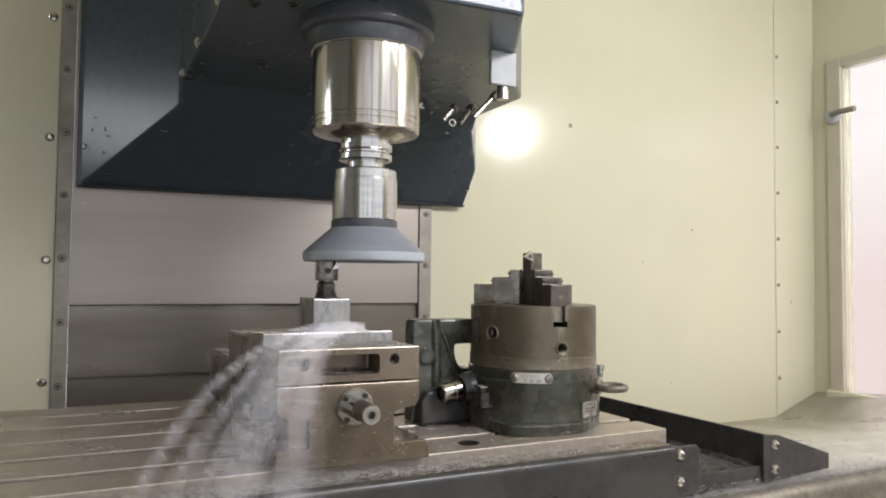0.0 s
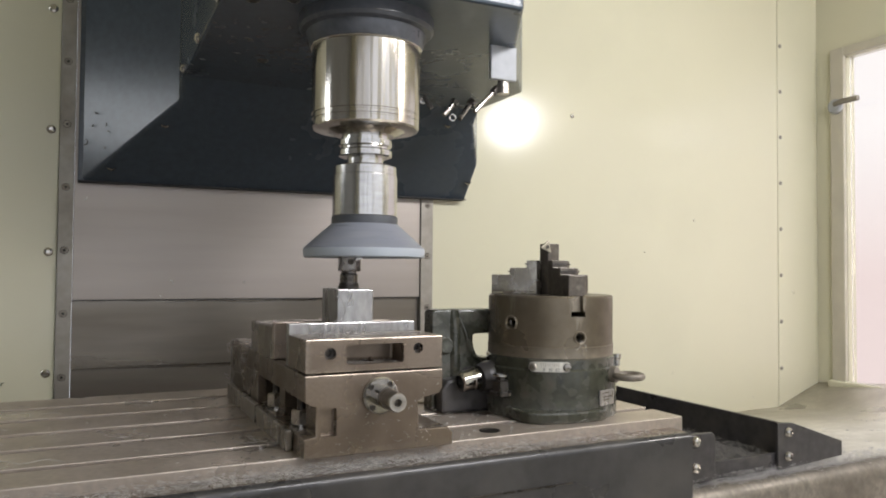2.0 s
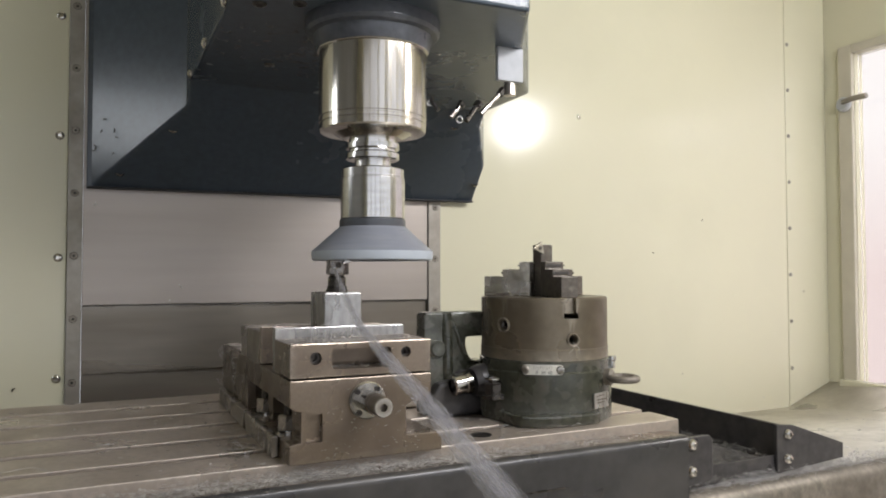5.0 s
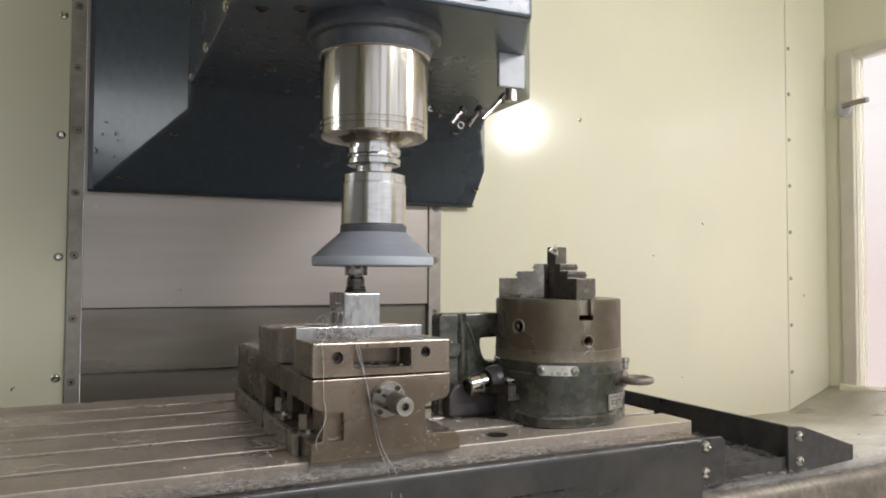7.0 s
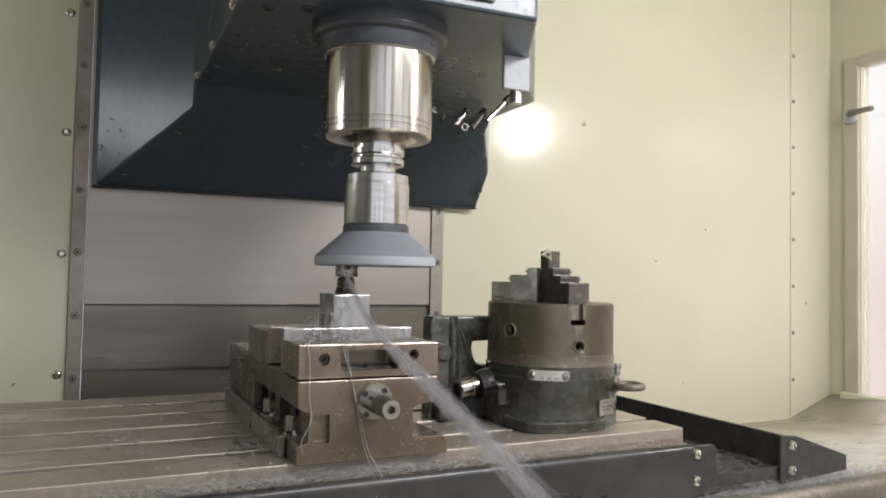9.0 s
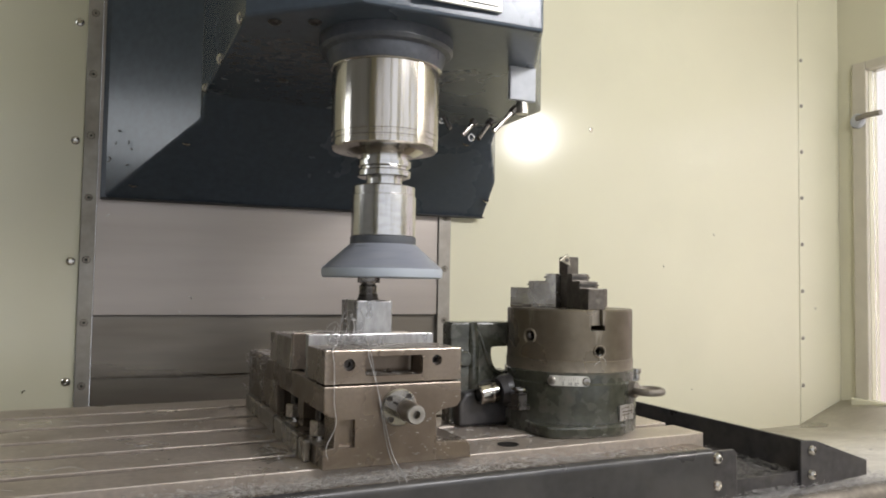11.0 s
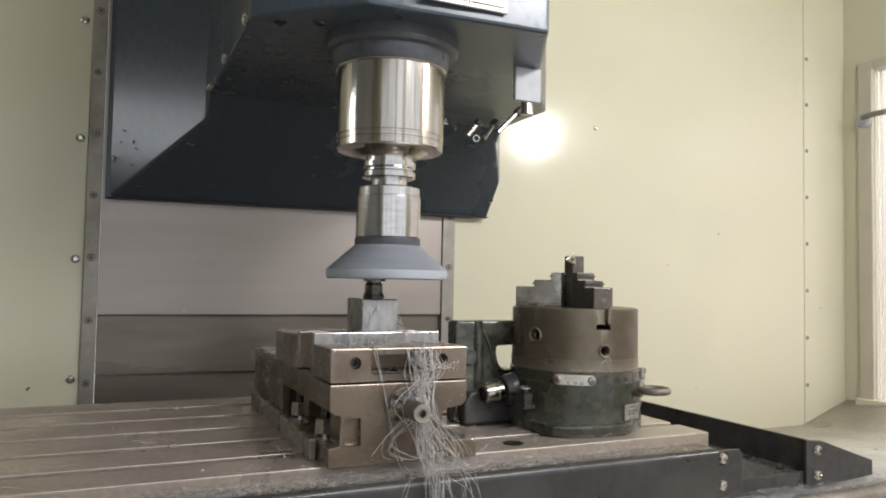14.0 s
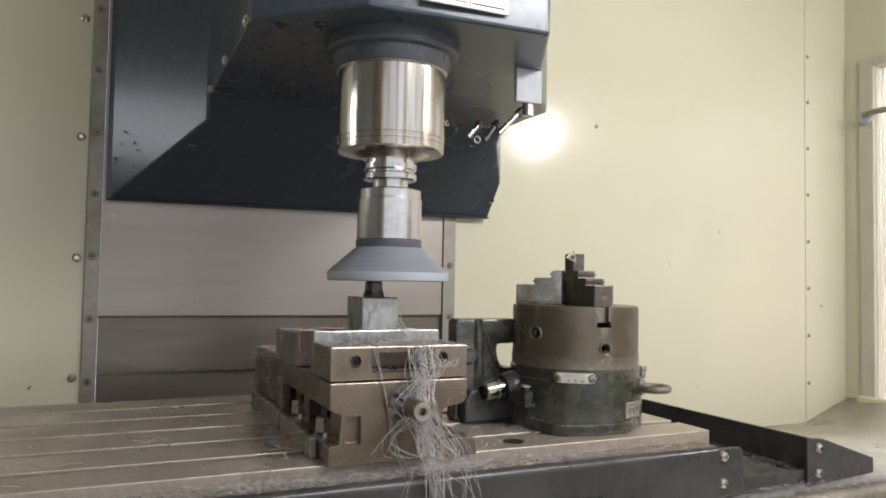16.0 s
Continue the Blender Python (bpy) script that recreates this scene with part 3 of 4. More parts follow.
# ---- table and tray ----
def table():
    tb = thing("machine_table", 0, 0.24, 0, "worn grey cast iron machine table with T-slots", "machine table")
    TABLE_THINGS.append(tb)
    slots = [0.0742, 0.1537, 0.2345, 0.3187, 0.4]
    w = 0.0075
    cuts = [0.0125] + [v for s in slots for v in (s - w, s + w)] + [0.472]
    for a, b in zip(cuts[::2], cuts[1::2]):
        part("land", box(-1.15, 0.504, a, b, -0.02, 0, 0.0012), TABLE, tb)
    part("bed", box(-1.15, 0.504, 0.0125, 0.472, -0.06, -0.0195), TABLE, tb)
    part("front_ledge", box(-1.15, 0.483, -0.02, 0.0122, -0.06, -0.012, 0.002), IRON, tb)
    # shallow ring, the depth of the hole is only its dark colour
    part("clamp_hole", lathe([(0.0125, 0.0003), (0.0125, 0.0008), (0.0095, 0.0008), (0.009, 0.0002), (0, 0.0002)], 0.232, 0.04, 0, 20), HOLE, tb)
    ap = thing("apron", -0.3, -0.02, -0.2, "dark grey steel apron with a rounded top edge", "apron")
    TABLE_THINGS.append(ap)
    prof = [(-0.0205, -0.3), (-0.028, -0.3), (-0.028, -0.02)] + [(-0.0205 - 0.0075 * math.cos(radians(a)), -0.019 + 0.0075 * math.sin(radians(a))) for a in range(0, 91, 15)]
    part("panel", prism(prof, "x", -1.15, 0.481), APRON, ap)
    part("fold", box(-1.15, 0.30, -0.0295, -0.0282, -0.0512, -0.0495), DARKSTEEL, ap)
    tr = thing("splash_tray", 0.6, 0.2, -0.08, "black painted steel chip tray bolted to the table end", "tray")
    TABLE_THINGS.append(tr)
    part("bracket", prism([(0.487, -0.019), (0.533, -0.019), (0.538, -0.024), (0.538, -0.08), (0.487, -0.08)], "y", -0.0105, -0.0055, 0.001), TRAY, tr)
    part("front_bar", box(0.52, 0.664, -0.005, 0.0, -0.0815, -0.059, 0.001), TRAY, tr)
    part("side_plate", box(0.664, 0.669, -0.005, 0.46, -0.085, -0.0185, 0.001), TRAY, tr)
    part("back_plate", box(0.504, 0.664, 0.455, 0.46, -0.085, -0.0185, 0.001), TRAY, tr)
    part("wing_plate", prism([(0.654, -0.017), (0.684, -0.0195), (0.786, -0.0535), (0.786, -0.0745), (0.654, -0.0815)], "y", -0.0105, -0.0055, 0.001), TRAY, tr)
    part("tray_floor", box(0.485, 0.664, 0.0, 0.455, -0.09, -0.07), TRAY, tr)
    part("end_flange", box(0.504, 0.515, 0.07, 0.46, -0.04, -0.012, 0.001), RAIL, tr)
    for x, z in ((0.503, -0.0278), (0.5023, -0.0608), (0.673, -0.031), (0.6725, -0.0635)):
        screw(tr, x, -0.0105, z, 0.0072, dome=0.85, name="bolt")


table()


# ---- vise ----
def vise():
    vs = thing("machine_vise", 0.075, 0.2, 0, "oil-browned steel milling vise clamped to the table", "vise")
    TABLE_THINGS.append(vs)
    base = prism([(0.0, 0), (0.163, 0), (0.163, 0.012), (0.158, 0.019), (0.123, 0.0195), (0.122, 0.049), (0.128, 0.0525), (0.146, 0.0555), (0.1505, 0.061), (0.1505, 0.0818),
                  (0.0, 0.0818), (0.0, 0.056), (0.006, 0.052), (0.0115, 0.0505), (0.0115, 0.0215), (0.0, 0.0195)], "y", 0.0, 0.41, 0.0012)
    base = carve(base, box(0.0165, 0.033, -0.02, 0.008, 0.0205, 0.0485, 0.001), box(-0.01, 0.034, 0.036, 0.125, 0.0195, 0.0515), box(-0.01, 0.034, 0.15, 0.23, 0.0195, 0.0515),
                 box(-0.03, 0.0, 0.0, 0.056, -0.01, 0.001))
    part("base", base, IRON, vs)
    part("side_flange", carve(box(-0.0085, -0.0012, 0.04, 0.385, 0, 0.022, 0.0015), box(-0.02, 0.0, 0.188, 0.1945, -0.01, 0.05), box(-0.02, 0.0, 0.064, 0.0705, -0.01, 0.05)), IRONTOP, vs)
    part("side_web", box(0.0, 0.0116, 0.22, 0.41, 0.018, 0.056, 0.001), IRON, vs)
    # moving jaw: a block with an open pocket in its front
    jaw = carve(box(0, 0.15, 0.0, 0.067, 0.0835, 0.1175, 0.0012), box(0.0425, 0.1055, -0.02, 0.032, 0.0908, 0.111, 0.003),
                lathe([(0, 0.02), (0.0062, 0.02), (0.0062, -0.014), (0, -0.02)], 0.0257, 0, 0.1027, 24, turn=FRONTWARD),
                lathe([(0, 0.02), (0.0056, 0.02), (0.0056, -0.014), (0, -0.02)], 0.1218, 0, 0.1050, 24, turn=FRONTWARD))
    mj = part("moving_jaw", jaw, IRON, vs)
    for x, z, r in ((0.0257, 0.1027, 0.0062), (0.1218, 0.105, 0.0056)):
        part("socket_screw", lathe([(r * 0.97, -0.013), (r * 0.97, -0.006), (r * 0.55, -0.006), (r * 0.5, -0.011), (0, -0.011)], x, 0, z, 20, turn=FRONTWARD), DARKSTEEL, mj)
    part("jaw_plate", box(0.0005, 0.1468, 0.0672, 0.0785, 0.0835, 0.1285, 0.0007), ALU, vs, "bright machined aluminium soft jaw")
    part("jaw_plate", box(0.0005, 0.1468, 0.1375, 0.1462, 0.0835, 0.1255, 0.001), IRON, vs)
    part("fixed_jaw", box(0.0, 0.15, 0.1464, 0.263, 0.0818, 0.1195, 0.0015), IRONTOP, vs)
    part("rear_bed", box(0.004, 0.146, 0.263, 0.408, 0.0818, 0.0835, 0.0008), IRONTOP, vs)
    part("slide", box(0.012, 0.138, 0.066, 0.148, 0.08, 0.0836), HOLE, vs)
    # screw end
    fl = part("screw_flange", lathe([(0.0, 0.0055), (0.0175, 0.0055), (0.0192, 0.004), (0.0192, 0), (0, 0)], 0.0785, 0, 0.0585, 40, turn=FRONTWARD), PLATE, vs)
    for a in (50, 140, 230, 320):
        part("cap_screw", lathe([(0.0028, 0.0055), (0.0028, 0.0072), (0.0016, 0.0072), (0.0014, 0.006), (0, 0.006)], 0.0785 + 0.0148 * math.cos(radians(a)), 0,
                                0.0585 + 0.0148 * math.sin(radians(a)), 12, turn=FRONTWARD), DARKSTEEL, fl)
    part("screw_shaft", lathe([(0.0105, 0.005), (0.0105, 0.026), (0.0098, 0.028), (0.0098, 0.047), (0.0088, 0.05), (0.0038, 0.05), (0.0034, 0.042), (0, 0.042)], 0.0785, 0, 0.0585, 28,
                                turn=FRONTWARD), PLATE, vs)
    # hold-down bolts
    for x, y in ((0.016, 0.068), (0.016, 0.182)):
        cl = thing("clamp_bolt", x, y, 0.0195, "dark hex nut and stud holding the vise down", "bolt", "vise clamp bolts")
        TABLE_THINGS.append(cl)
        part("stud", lathe([(0.0055, 0.0195), (0.0055, 0.047), (0.0048, 0.049), (0, 0.049)], x, y, 0, 14), DARKSTEEL, cl)
        part("nut", lathe([(0.0, 0.0225), (0.0115, 0.0225), (0.0115, 0.036), (0.0095, 0.0375), (0, 0.0375)], x, y, 0, 6), IRON, cl)
        part("washer", lathe([(0, 0.0195), (0.0135, 0.0195), (0.0135, 0.0225), (0, 0.0225)], x, y, 0, 24), STEEL, cl)


vise()


def boring_tool():
    bk = thing("tool_block", 0.079, 0.108, 0.0836, "machined aluminium block holding a boring bar in the vise", "tool block")
    TABLE_THINGS.append(bk)
    part("block", box(0.0575, 0.1003, 0.0787, 0.1372, 0.0838, 0.165, 0.0016), ALU, bk)
    x, y = 0.0805, 0.108
    part("collar", lathe([(0, 0.165), (0.0125, 0.165), (0.0125, 0.168), (0.0115, 0.169), (0.0115, 0.172), (0, 0.172)], x, y, 0, 28), DARKSTEEL, bk)
    part("shank", lathe([(0, 0.17), (0.0098, 0.17), (0.0105, 0.175), (0.0105, 0.181), (0.0088, 0.183), (0.0088, 0.187), (0, 0.187)], x, y, 0, 24), TOOLSTEEL, bk)
    part("cutter_head", prism([(x - 0.0125, y - 0.011), (x + 0.004, y - 0.0125), (x + 0.0125, y - 0.006), (x + 0.012, y + 0.01), (x - 0.01, y + 0.011)], "z", 0.185, 0.2085, 0.0012), TOOLSTEEL, bk)
    part("clamp_screw", lathe([(0.0035, 0), (0.0035, 0.002), (0.0015, 0.002), (0, 0.001)], x - 0.002, y - 0.012, 0.196, 12, turn=FRONTWARD), DARKSTEEL, bk)
    part("insert", prism([(x + 0.002, 0.197), (x + 0.012, 0.199), (x + 0.0075, 0.2085)], "y", y - 0.0145, y - 0.0115, 0.0005), STEEL, bk)


boring_tool()

# ---- rotary table, chuck ----
CX, CY, CR = 0.376, 0.128, 0.084


def rotary():
    rb = thing("rotary_table", CX, CY, 0, "dark green enamelled rotary table base with worn chips", "rotary table")
    TABLE_THINGS.append(rb)
    part("body", lathe([(0, 0), (0.0885, 0), (0.0885, 0.05), (0.0885, 0.062), (0.0865, 0.064), (0.0865, 0.0755), (0.084, 0.077), (0, 0.077)], CX, CY, 0, 96), GREEN, rb)
    # foot with a swelling top
    foot = bmesh.new()
    prism([(0.288, 0.1), (0.288, 0.062), (0.293, 0.05), (0.306, 0.041), (0.34, 0.031), (0.385, 0.03), (0.4, 0.036), (0.405, 0.05), (0.4, 0.1)], "z", 0.0, 0.0145, 0.003, bm=foot)
    part("foot", foot, GREEN, rb)
    part("gear_housing", lathe([(0, -0.02), (0.024, -0.02), (0.026, -0.015), (0.026, 0.05), (0, 0.05)], 0.284, 0.19, 0.038, 40, turn=SIDEWARD), TRAY, rb)
    # upright bracket with a window
    up = prism([(0.219, 0.0), (0.219, 0.13), (0.222, 0.1345), (0.31, 0.1345), (0.31, 0.101), (0.2815, 0.1005), (0.2808, 0.09), (0.2835, 0.079), (0.288, 0.0712), (0.295, 0.068), (0.31, 0.0685), (0.31, 0.0)],
               "y", 0.172, 0.2, 0.003)
    part("bracket", up, GREEN, rb)
    part("rib", tube([(0.2575, 0.1755, 0.131), (0.262, 0.174, 0.119), (0.268, 0.173, 0.104), (0.2755, 0.173, 0.082), (0.2815, 0.173, 0.0705), (0.292, 0.174, 0.0645), (0.303, 0.175, 0.064)], 0.0034, 10), GREEN, rb)
    part("rib", tube([(0.252, 0.1785, 0.1335), (0.253, 0.1765, 0.11), (0.254, 0.1765, 0.03)], 0.009, 14), GREEN, rb)
    part("boss", lathe([(0, 0.006), (0.009, 0.006), (0.011, 0.004), (0.012, 0), (0, 0)], 0.2375, 0.172, 0.086, 32, turn=FRONTWARD), GREEN, rb)
    # worm shaft end
    m = Vector((-1.0, 0.0, -0.15)).to_track_quat("Z", "Y").to_matrix().to_4x4()
    ws = part("worm_shaft", lathe([(0.0092, 0.022), (0.0092, 0.0255), (0.0122, 0.0255), (0.0138, 0.0235), (0.0138, 0.009), (0.0148, 0.0075), (0.0148, 0.0), (0, 0)], 0.269, 0.14, 0.0455, 32, turn=m), CHROME, rb, "polished worm shaft end")
    part("shaft_bore", lathe([(0.0092, 0.023), (0.0072, 0.017), (0, 0.017)], 0.269, 0.14, 0.0455, 24, turn=m), HOLE, ws)
    part("shaft_boss", lathe([(0, 0.004), (0.0175, 0.004), (0.0205, -0.004), (0.022, -0.05), (0, -0.05)], 0.277, 0.14, 0.0455, 32, turn=m), TRAY, rb)
    # added black block, fills in the dark shade from shaft to table
    part("shade_block", prism([(0.223, 0.0), (0.223, 0.03), (0.232, 0.043), (0.262, 0.048), (0.3, 0.048), (0.3, 0.0)], "y", 0.15, 0.1715, 0.004), TRAY, rb, "black block added for the shade under the worm shaft")
    # clamp nut
    part("clamp_nut", lathe([(0, 0.0215), (0.0155, 0.0215), (0.0155, 0.026), (0.0115, 0.0265), (0.0115, 0.039), (0.009, 0.0405), (0.006, 0.0405), (0.006, 0.046), (0, 0.0465)], 0.281, 0.099, 0.008, 6), DARKSTEEL, rb, "black clamp nut")
    part("nut_washer", lathe([(0.006, 0.0455), (0.0105, 0.0455), (0.0105, 0.0475), (0.006, 0.0475)], 0.281, 0.099, 0.008, 20), STEEL, rb)
    # graduated plate, bent to the round
    sc = bmesh.new()
    a0, a1 = radians(218.8), radians(252.8)
    n, loop_o, loop_i = 20, [], []
    for i in range(n + 1):
        k = i / n
        a = a0 + (a1 - a0) * k
        h = 0.0062 * min(1, math.sqrt(max(0.0, 1 - (abs(2 * k - 1) - 0.82) ** 2 / 0.18 ** 2)) if abs(2 * k - 1) > 0.82 else 1)
        h = max(h, 0.0018)
        for r, store in ((0.0904, loop_o), (0.0886, loop_i)):
            store.append((sc.verts.new((CX + r * math.cos(a), CY + r * math.sin(a), 0.0675 - h)), sc.verts.new((CX + r * math.cos(a), CY + r * math.sin(a), 0.0675 + h))))
    for i in range(n):
        for st in (loop_o, loop_i):
            sc.faces.new((st[i][0], st[i + 1][0], st[i + 1][1], st[i][1]))
        for e in (0, 1):
            sc.faces.new((loop_o[i][e], loop_o[i + 1][e], loop_i[i + 1][e], loop_i[i][e]))
    bmesh.ops.recalc_face_normals(sc, faces=sc.faces)
    plate = part("scale_plate", sc, LABEL, rb, "pale graduated degree plate")
    for i in range(9):
        a = a0 + (a1 - a0) * (0.3 + 0.05 * i)
        m = Matrix.Translation((CX + 0.0906 * math.cos(a), CY + 0.0906 * math.sin(a), 0.071)) @ Matrix.Rotation(a, 4, "Z")
        bm = box(-0.0002, 0.0003, -0.0002, 0.0002, -0.0018 if i % 2 else -0.003, 0.002)
        bm.transform(m)
        part("tick", bm, RAIL, plate)
    for k, txt in ((0.36, "0"), (0.51, "30"), (0.67, "60")):
        a = a0 + (a1 - a0) * k
        cu = bpy.data.curves.new("digits", "FONT")
        cu.body, cu.size, cu.align_x, cu.extrude = txt, 0.0056, "CENTER", 0.0001
        tmp = new("digits_tmp", cu)
        me = bpy.data.meshes.new_from_object(tmp.evaluated_get(bpy.context.evaluated_depsgraph_get()))
        bpy.data.objects.remove(tmp)
        bm = bmesh.new()
        bm.from_mesh(me)
        bm.transform(Matrix.Translation((CX + 0.0907 * math.cos(a), CY + 0.0907 * math.sin(a), 0.0625)) @ Matrix.Rotation(a + math.pi / 2, 4, "Z") @ Matrix.Rotation(radians(90), 4, "X"))
        part("digits", bm, DARKSTEEL, plate)
    for k in (0.1, 0.9):
        a = a0 + (a1 - a0) * k
        m = Matrix.Rotation(a, 4, "Z") @ Matrix.Rotation(radians(90), 4, "Y")
        part("screw", lathe([(0.0052, -0.001), (0.0052, 0.0008), (0.004, 0.0026), (0.0014, 0.003), (0.0012, 0.0015), (0, 0.0015)], CX + 0.0905 * math.cos(a), CY + 0.0905 * math.sin(a), 0.0675, 16, turn=m), PLATE, plate)
    # lifting eye
    a = radians(-60)
    ex, ey = CX + 0.0885 * math.cos(a), CY + 0.09 * math.sin(a)
    eye = bmesh.new()
    lathe([(0.0105, -0.004), (0.0105, 0.006), (0.006, 0.009), (0, 0.009)], ex, ey, 0.054, 20, bm=eye, turn=Matrix.Rotation(a, 4, "Z") @ SIDEWARD)
    ring = [(ex + 0.0215 * math.cos(a) + 0.0165 * math.cos(u), ey + 0.0215 * math.sin(a) + 0.0165 * math.sin(u), 0.0535) for u in np.linspace(0, 2 * math.pi, 33)]
    tube(ring, 0.0046, 10, bm=eye)
    part("lifting_eye", eye, RAIL, rb, "steel lifting eye ring")
    part("oil_cup", lathe([(0, 0), (0.0045, 0), (0.0045, 0.009), (0.006, 0.011), (0.006, 0.016), (0, 0.016)], CX + 0.089 * math.cos(radians(-38)), CY + 0.089 * math.sin(radians(-38)), 0.061, 14), STEEL, rb)
    # rating plate
    a = radians(-71)
    bm = box(0.0, 0.0022, -0.0155, 0.0155, 0.017, 0.036)
    bm.transform(Matrix.Translation((CX + 0.0884 * math.cos(a), CY + 0.0884 * math.sin(a), 0)) @ Matrix.Rotation(a, 4, "Z"))
    rp = part("rating_plate", bm, ALU, rb, "small aluminium rating plate")
    for y0, y1, z in ((-0.011, -0.008, 0.0315), (-0.006, 0.004, 0.032), (-0.01, 0.009, 0.027), (-0.01, 0.006, 0.0235)):
        bm = box(0.0023, 0.0025, y0, y1, z, z + 0.0015)
        bm.transform(Matrix.Translation((CX + 0.0884 * math.cos(a), CY + 0.0884 * math.sin(a), 0)) @ Matrix.Rotation(a, 4, "Z"))
        part("print_bar", bm, RAIL, rp)


rotary()


def chuck():
    ck = thing("three_jaw_chuck", CX, CY, 0.077, "oil-browned steel three-jaw chuck lying face up", "chuck")
    TABLE_THINGS.append(ck)
    zt = 0.1555
    slots = []
    for ang in (141, 261, 21):
        for c in (box(0.01, 0.09, -0.0068, 0.0068, -0.026, 0.01), box(0.01, 0.09, -0.0098, 0.0098, -0.026, -0.019)):
            c.transform(Matrix.Translation((CX, CY, zt)) @ Matrix.Rotation(radians(ang), 4, "Z"))
            slots.append(c)
    body = lathe([(0, 0.077), (0.0845, 0.077), (0.0845, 0.0905), (0.0838, 0.0915), (0.0838, zt - 0.002), (0.082, zt), (0, zt)], CX, CY, 0, 96)
    sockets = ((0.2995, 0.1003, 0.1205, 0.0075), (0.3641, 0.0425, 0.1034, 0.0065))
    for px, py, pz, r in sockets:
        a = math.atan2(py - CY, px - CX)
        slots.append(lathe([(0, -0.03), (r * 0.95, -0.03), (r * 0.95, 0.01), (0, 0.01)], CX + 0.0838 * math.cos(a), CY + 0.0838 * math.sin(a), pz, 20,
                           turn=Matrix.Rotation(a, 4, "Z") @ Matrix.Rotation(radians(90), 4, "Y")))
    part("body", carve(body, *slots), CHUCK, ck)
    for px, py, pz, r in sockets:
        a = math.atan2(py - CY, px - CX)
        m = Matrix.Rotation(a, 4, "Z") @ Matrix.Rotation(radians(90), 4, "Y")
        so = part("key_socket", lathe([(r * 1.3, -0.003), (r * 1.3, 0.0012), (r * 1.18, 0.002), (r * 0.94, 0.001), (r * 0.86, -0.002), (r * 0.86, -0.006)], CX + 0.0838 * math.cos(a), CY + 0.0838 * math.sin(a), pz, 24, turn=m), CHUCK, ck)
        part("socket_bore", lathe([(r * 0.9, -0.004), (r * 0.6, -0.006), (r * 0.56, -0.026), (0, -0.026)], CX + 0.0838 * math.cos(a), CY + 0.0838 * math.sin(a), pz, 6, turn=m), DARKSTEEL, so)
    for k, ang in enumerate((141, 261, 21)):
        m = Matrix.Translation((CX, CY, zt)) @ Matrix.Rotation(radians(ang), 4, "Z")
        jw = prism([(0.011, 0.0), (0.079, 0.0), (0.079, 0.0265), (0.054, 0.0265), (0.054, 0.036), (0.031, 0.036), (0.031, 0.046), (0.011, 0.046)], "y", -0.0115, 0.0115, 0.001)
        jw = carve(jw, *[prism([(0.0105, 0.0), (0.0185, 0.0136 * q), (0.0, 0.0136 * q), (0.0, 0.0)], "z", -0.01, 0.06) for q in (1, -1)])
        jw.transform(m)
        # lit left jaw paler, other two darker: the light is in the colour
        jaw = part("jaw", jw, PLATE if k == 0 else BROWNSHADE, ck)
        for x0, x1, z in ((0.0535, 0.056, 0.031), (0.0305, 0.033, 0.041)):
            g = box(x0, x1, -0.0118, 0.0118, z - 0.001, z + 0.001)
            g.transform(m)
            part("jaw_groove", g, DARKSTEEL, jaw)
        for x0, x1, z0, z1 in ((0.02, 0.05, 0.0032, 0.0042), (0.05, 0.063, 0.0, 0.0042), (0.063, 0.0792, 0.0042, 0.0052)):
            g = box(x0, x1, -0.0117, 0.0117, z0, z1)
            g.transform(m)
            part("jaw_joint", g, BROWNSHADE, jaw)
        # slot in the rim under each jaw
        s = box(0.02, 0.077, -0.0065, 0.0065, -0.02, 0.002, 0.0008)
        s.transform(m)
        part("jaw_root", s, CHUCK, ck)
    tl = thing("turning_tool", 0.374, 0.128, zt, "square steel turning tool with a triangular insert", "lathe tool")
    TABLE_THINGS.append(tl)
    part("shank", box(0.366, 0.3845, 0.118, 0.139, zt, 0.2245, 0.0016), BROWNSHADE, tl)
    m = Matrix.Translation((0.364, 0.116, 0.2195)) @ Matrix.Rotation(radians(12), 4, "Y")
    ins = prism([(-0.0105, -0.003), (0.0075, -0.0065), (0.0005, 0.0095)], "y", 0.0, 0.004, 0.0006)
    ins.transform(m)
    it = part("insert", ins, INSERT, tl, "worn golden carbide insert")
    part("clamp_screw", lathe([(0.0026, 0), (0.0026, 0.001), (0, 0.001)], 0.3635, 0.1158, 0.2195, 14, turn=FRONTWARD), DARKSTEEL, it)
    for i in range(6):
        part("serration", box(0.3632, 0.3662, 0.1345, 0.1392, zt + 0.008 + 0.0065 * i, zt + 0.0098 + 0.0065 * i, 0.0004), CHROME, tl)


chuck()


# ---- chips ----
def chip_field(name, label, spots, size, r, seed, at, moves, material=CHIP):
    rng = random.Random(seed)
    bm = bmesh.new()
    verts, faces = [], []
    for c in spots(rng):
        one = curl(rng, c, size * rng.uniform(0.5, 1.4), r * rng.uniform(0.7, 1.4), None)
        k = len(verts)
        one.verts.index_update()
        verts += [tuple(v.co - Vector(at)) for v in one.verts]
        faces += [tuple(v.index + k for v in f.verts) for f in one.faces]
        one.free()
    bm.free()
    me = bpy.data.meshes.new(name)
    me.from_pydata(verts, [], faces)
    me.materials.append(material)
    ob = new(name, me)
    ob.location = at
    ORG[ob] = Vector(at)
    tagged(ob, label, "chips", kind="stuff")
    if moves:
        TABLE_THINGS.append(ob)
    return ob


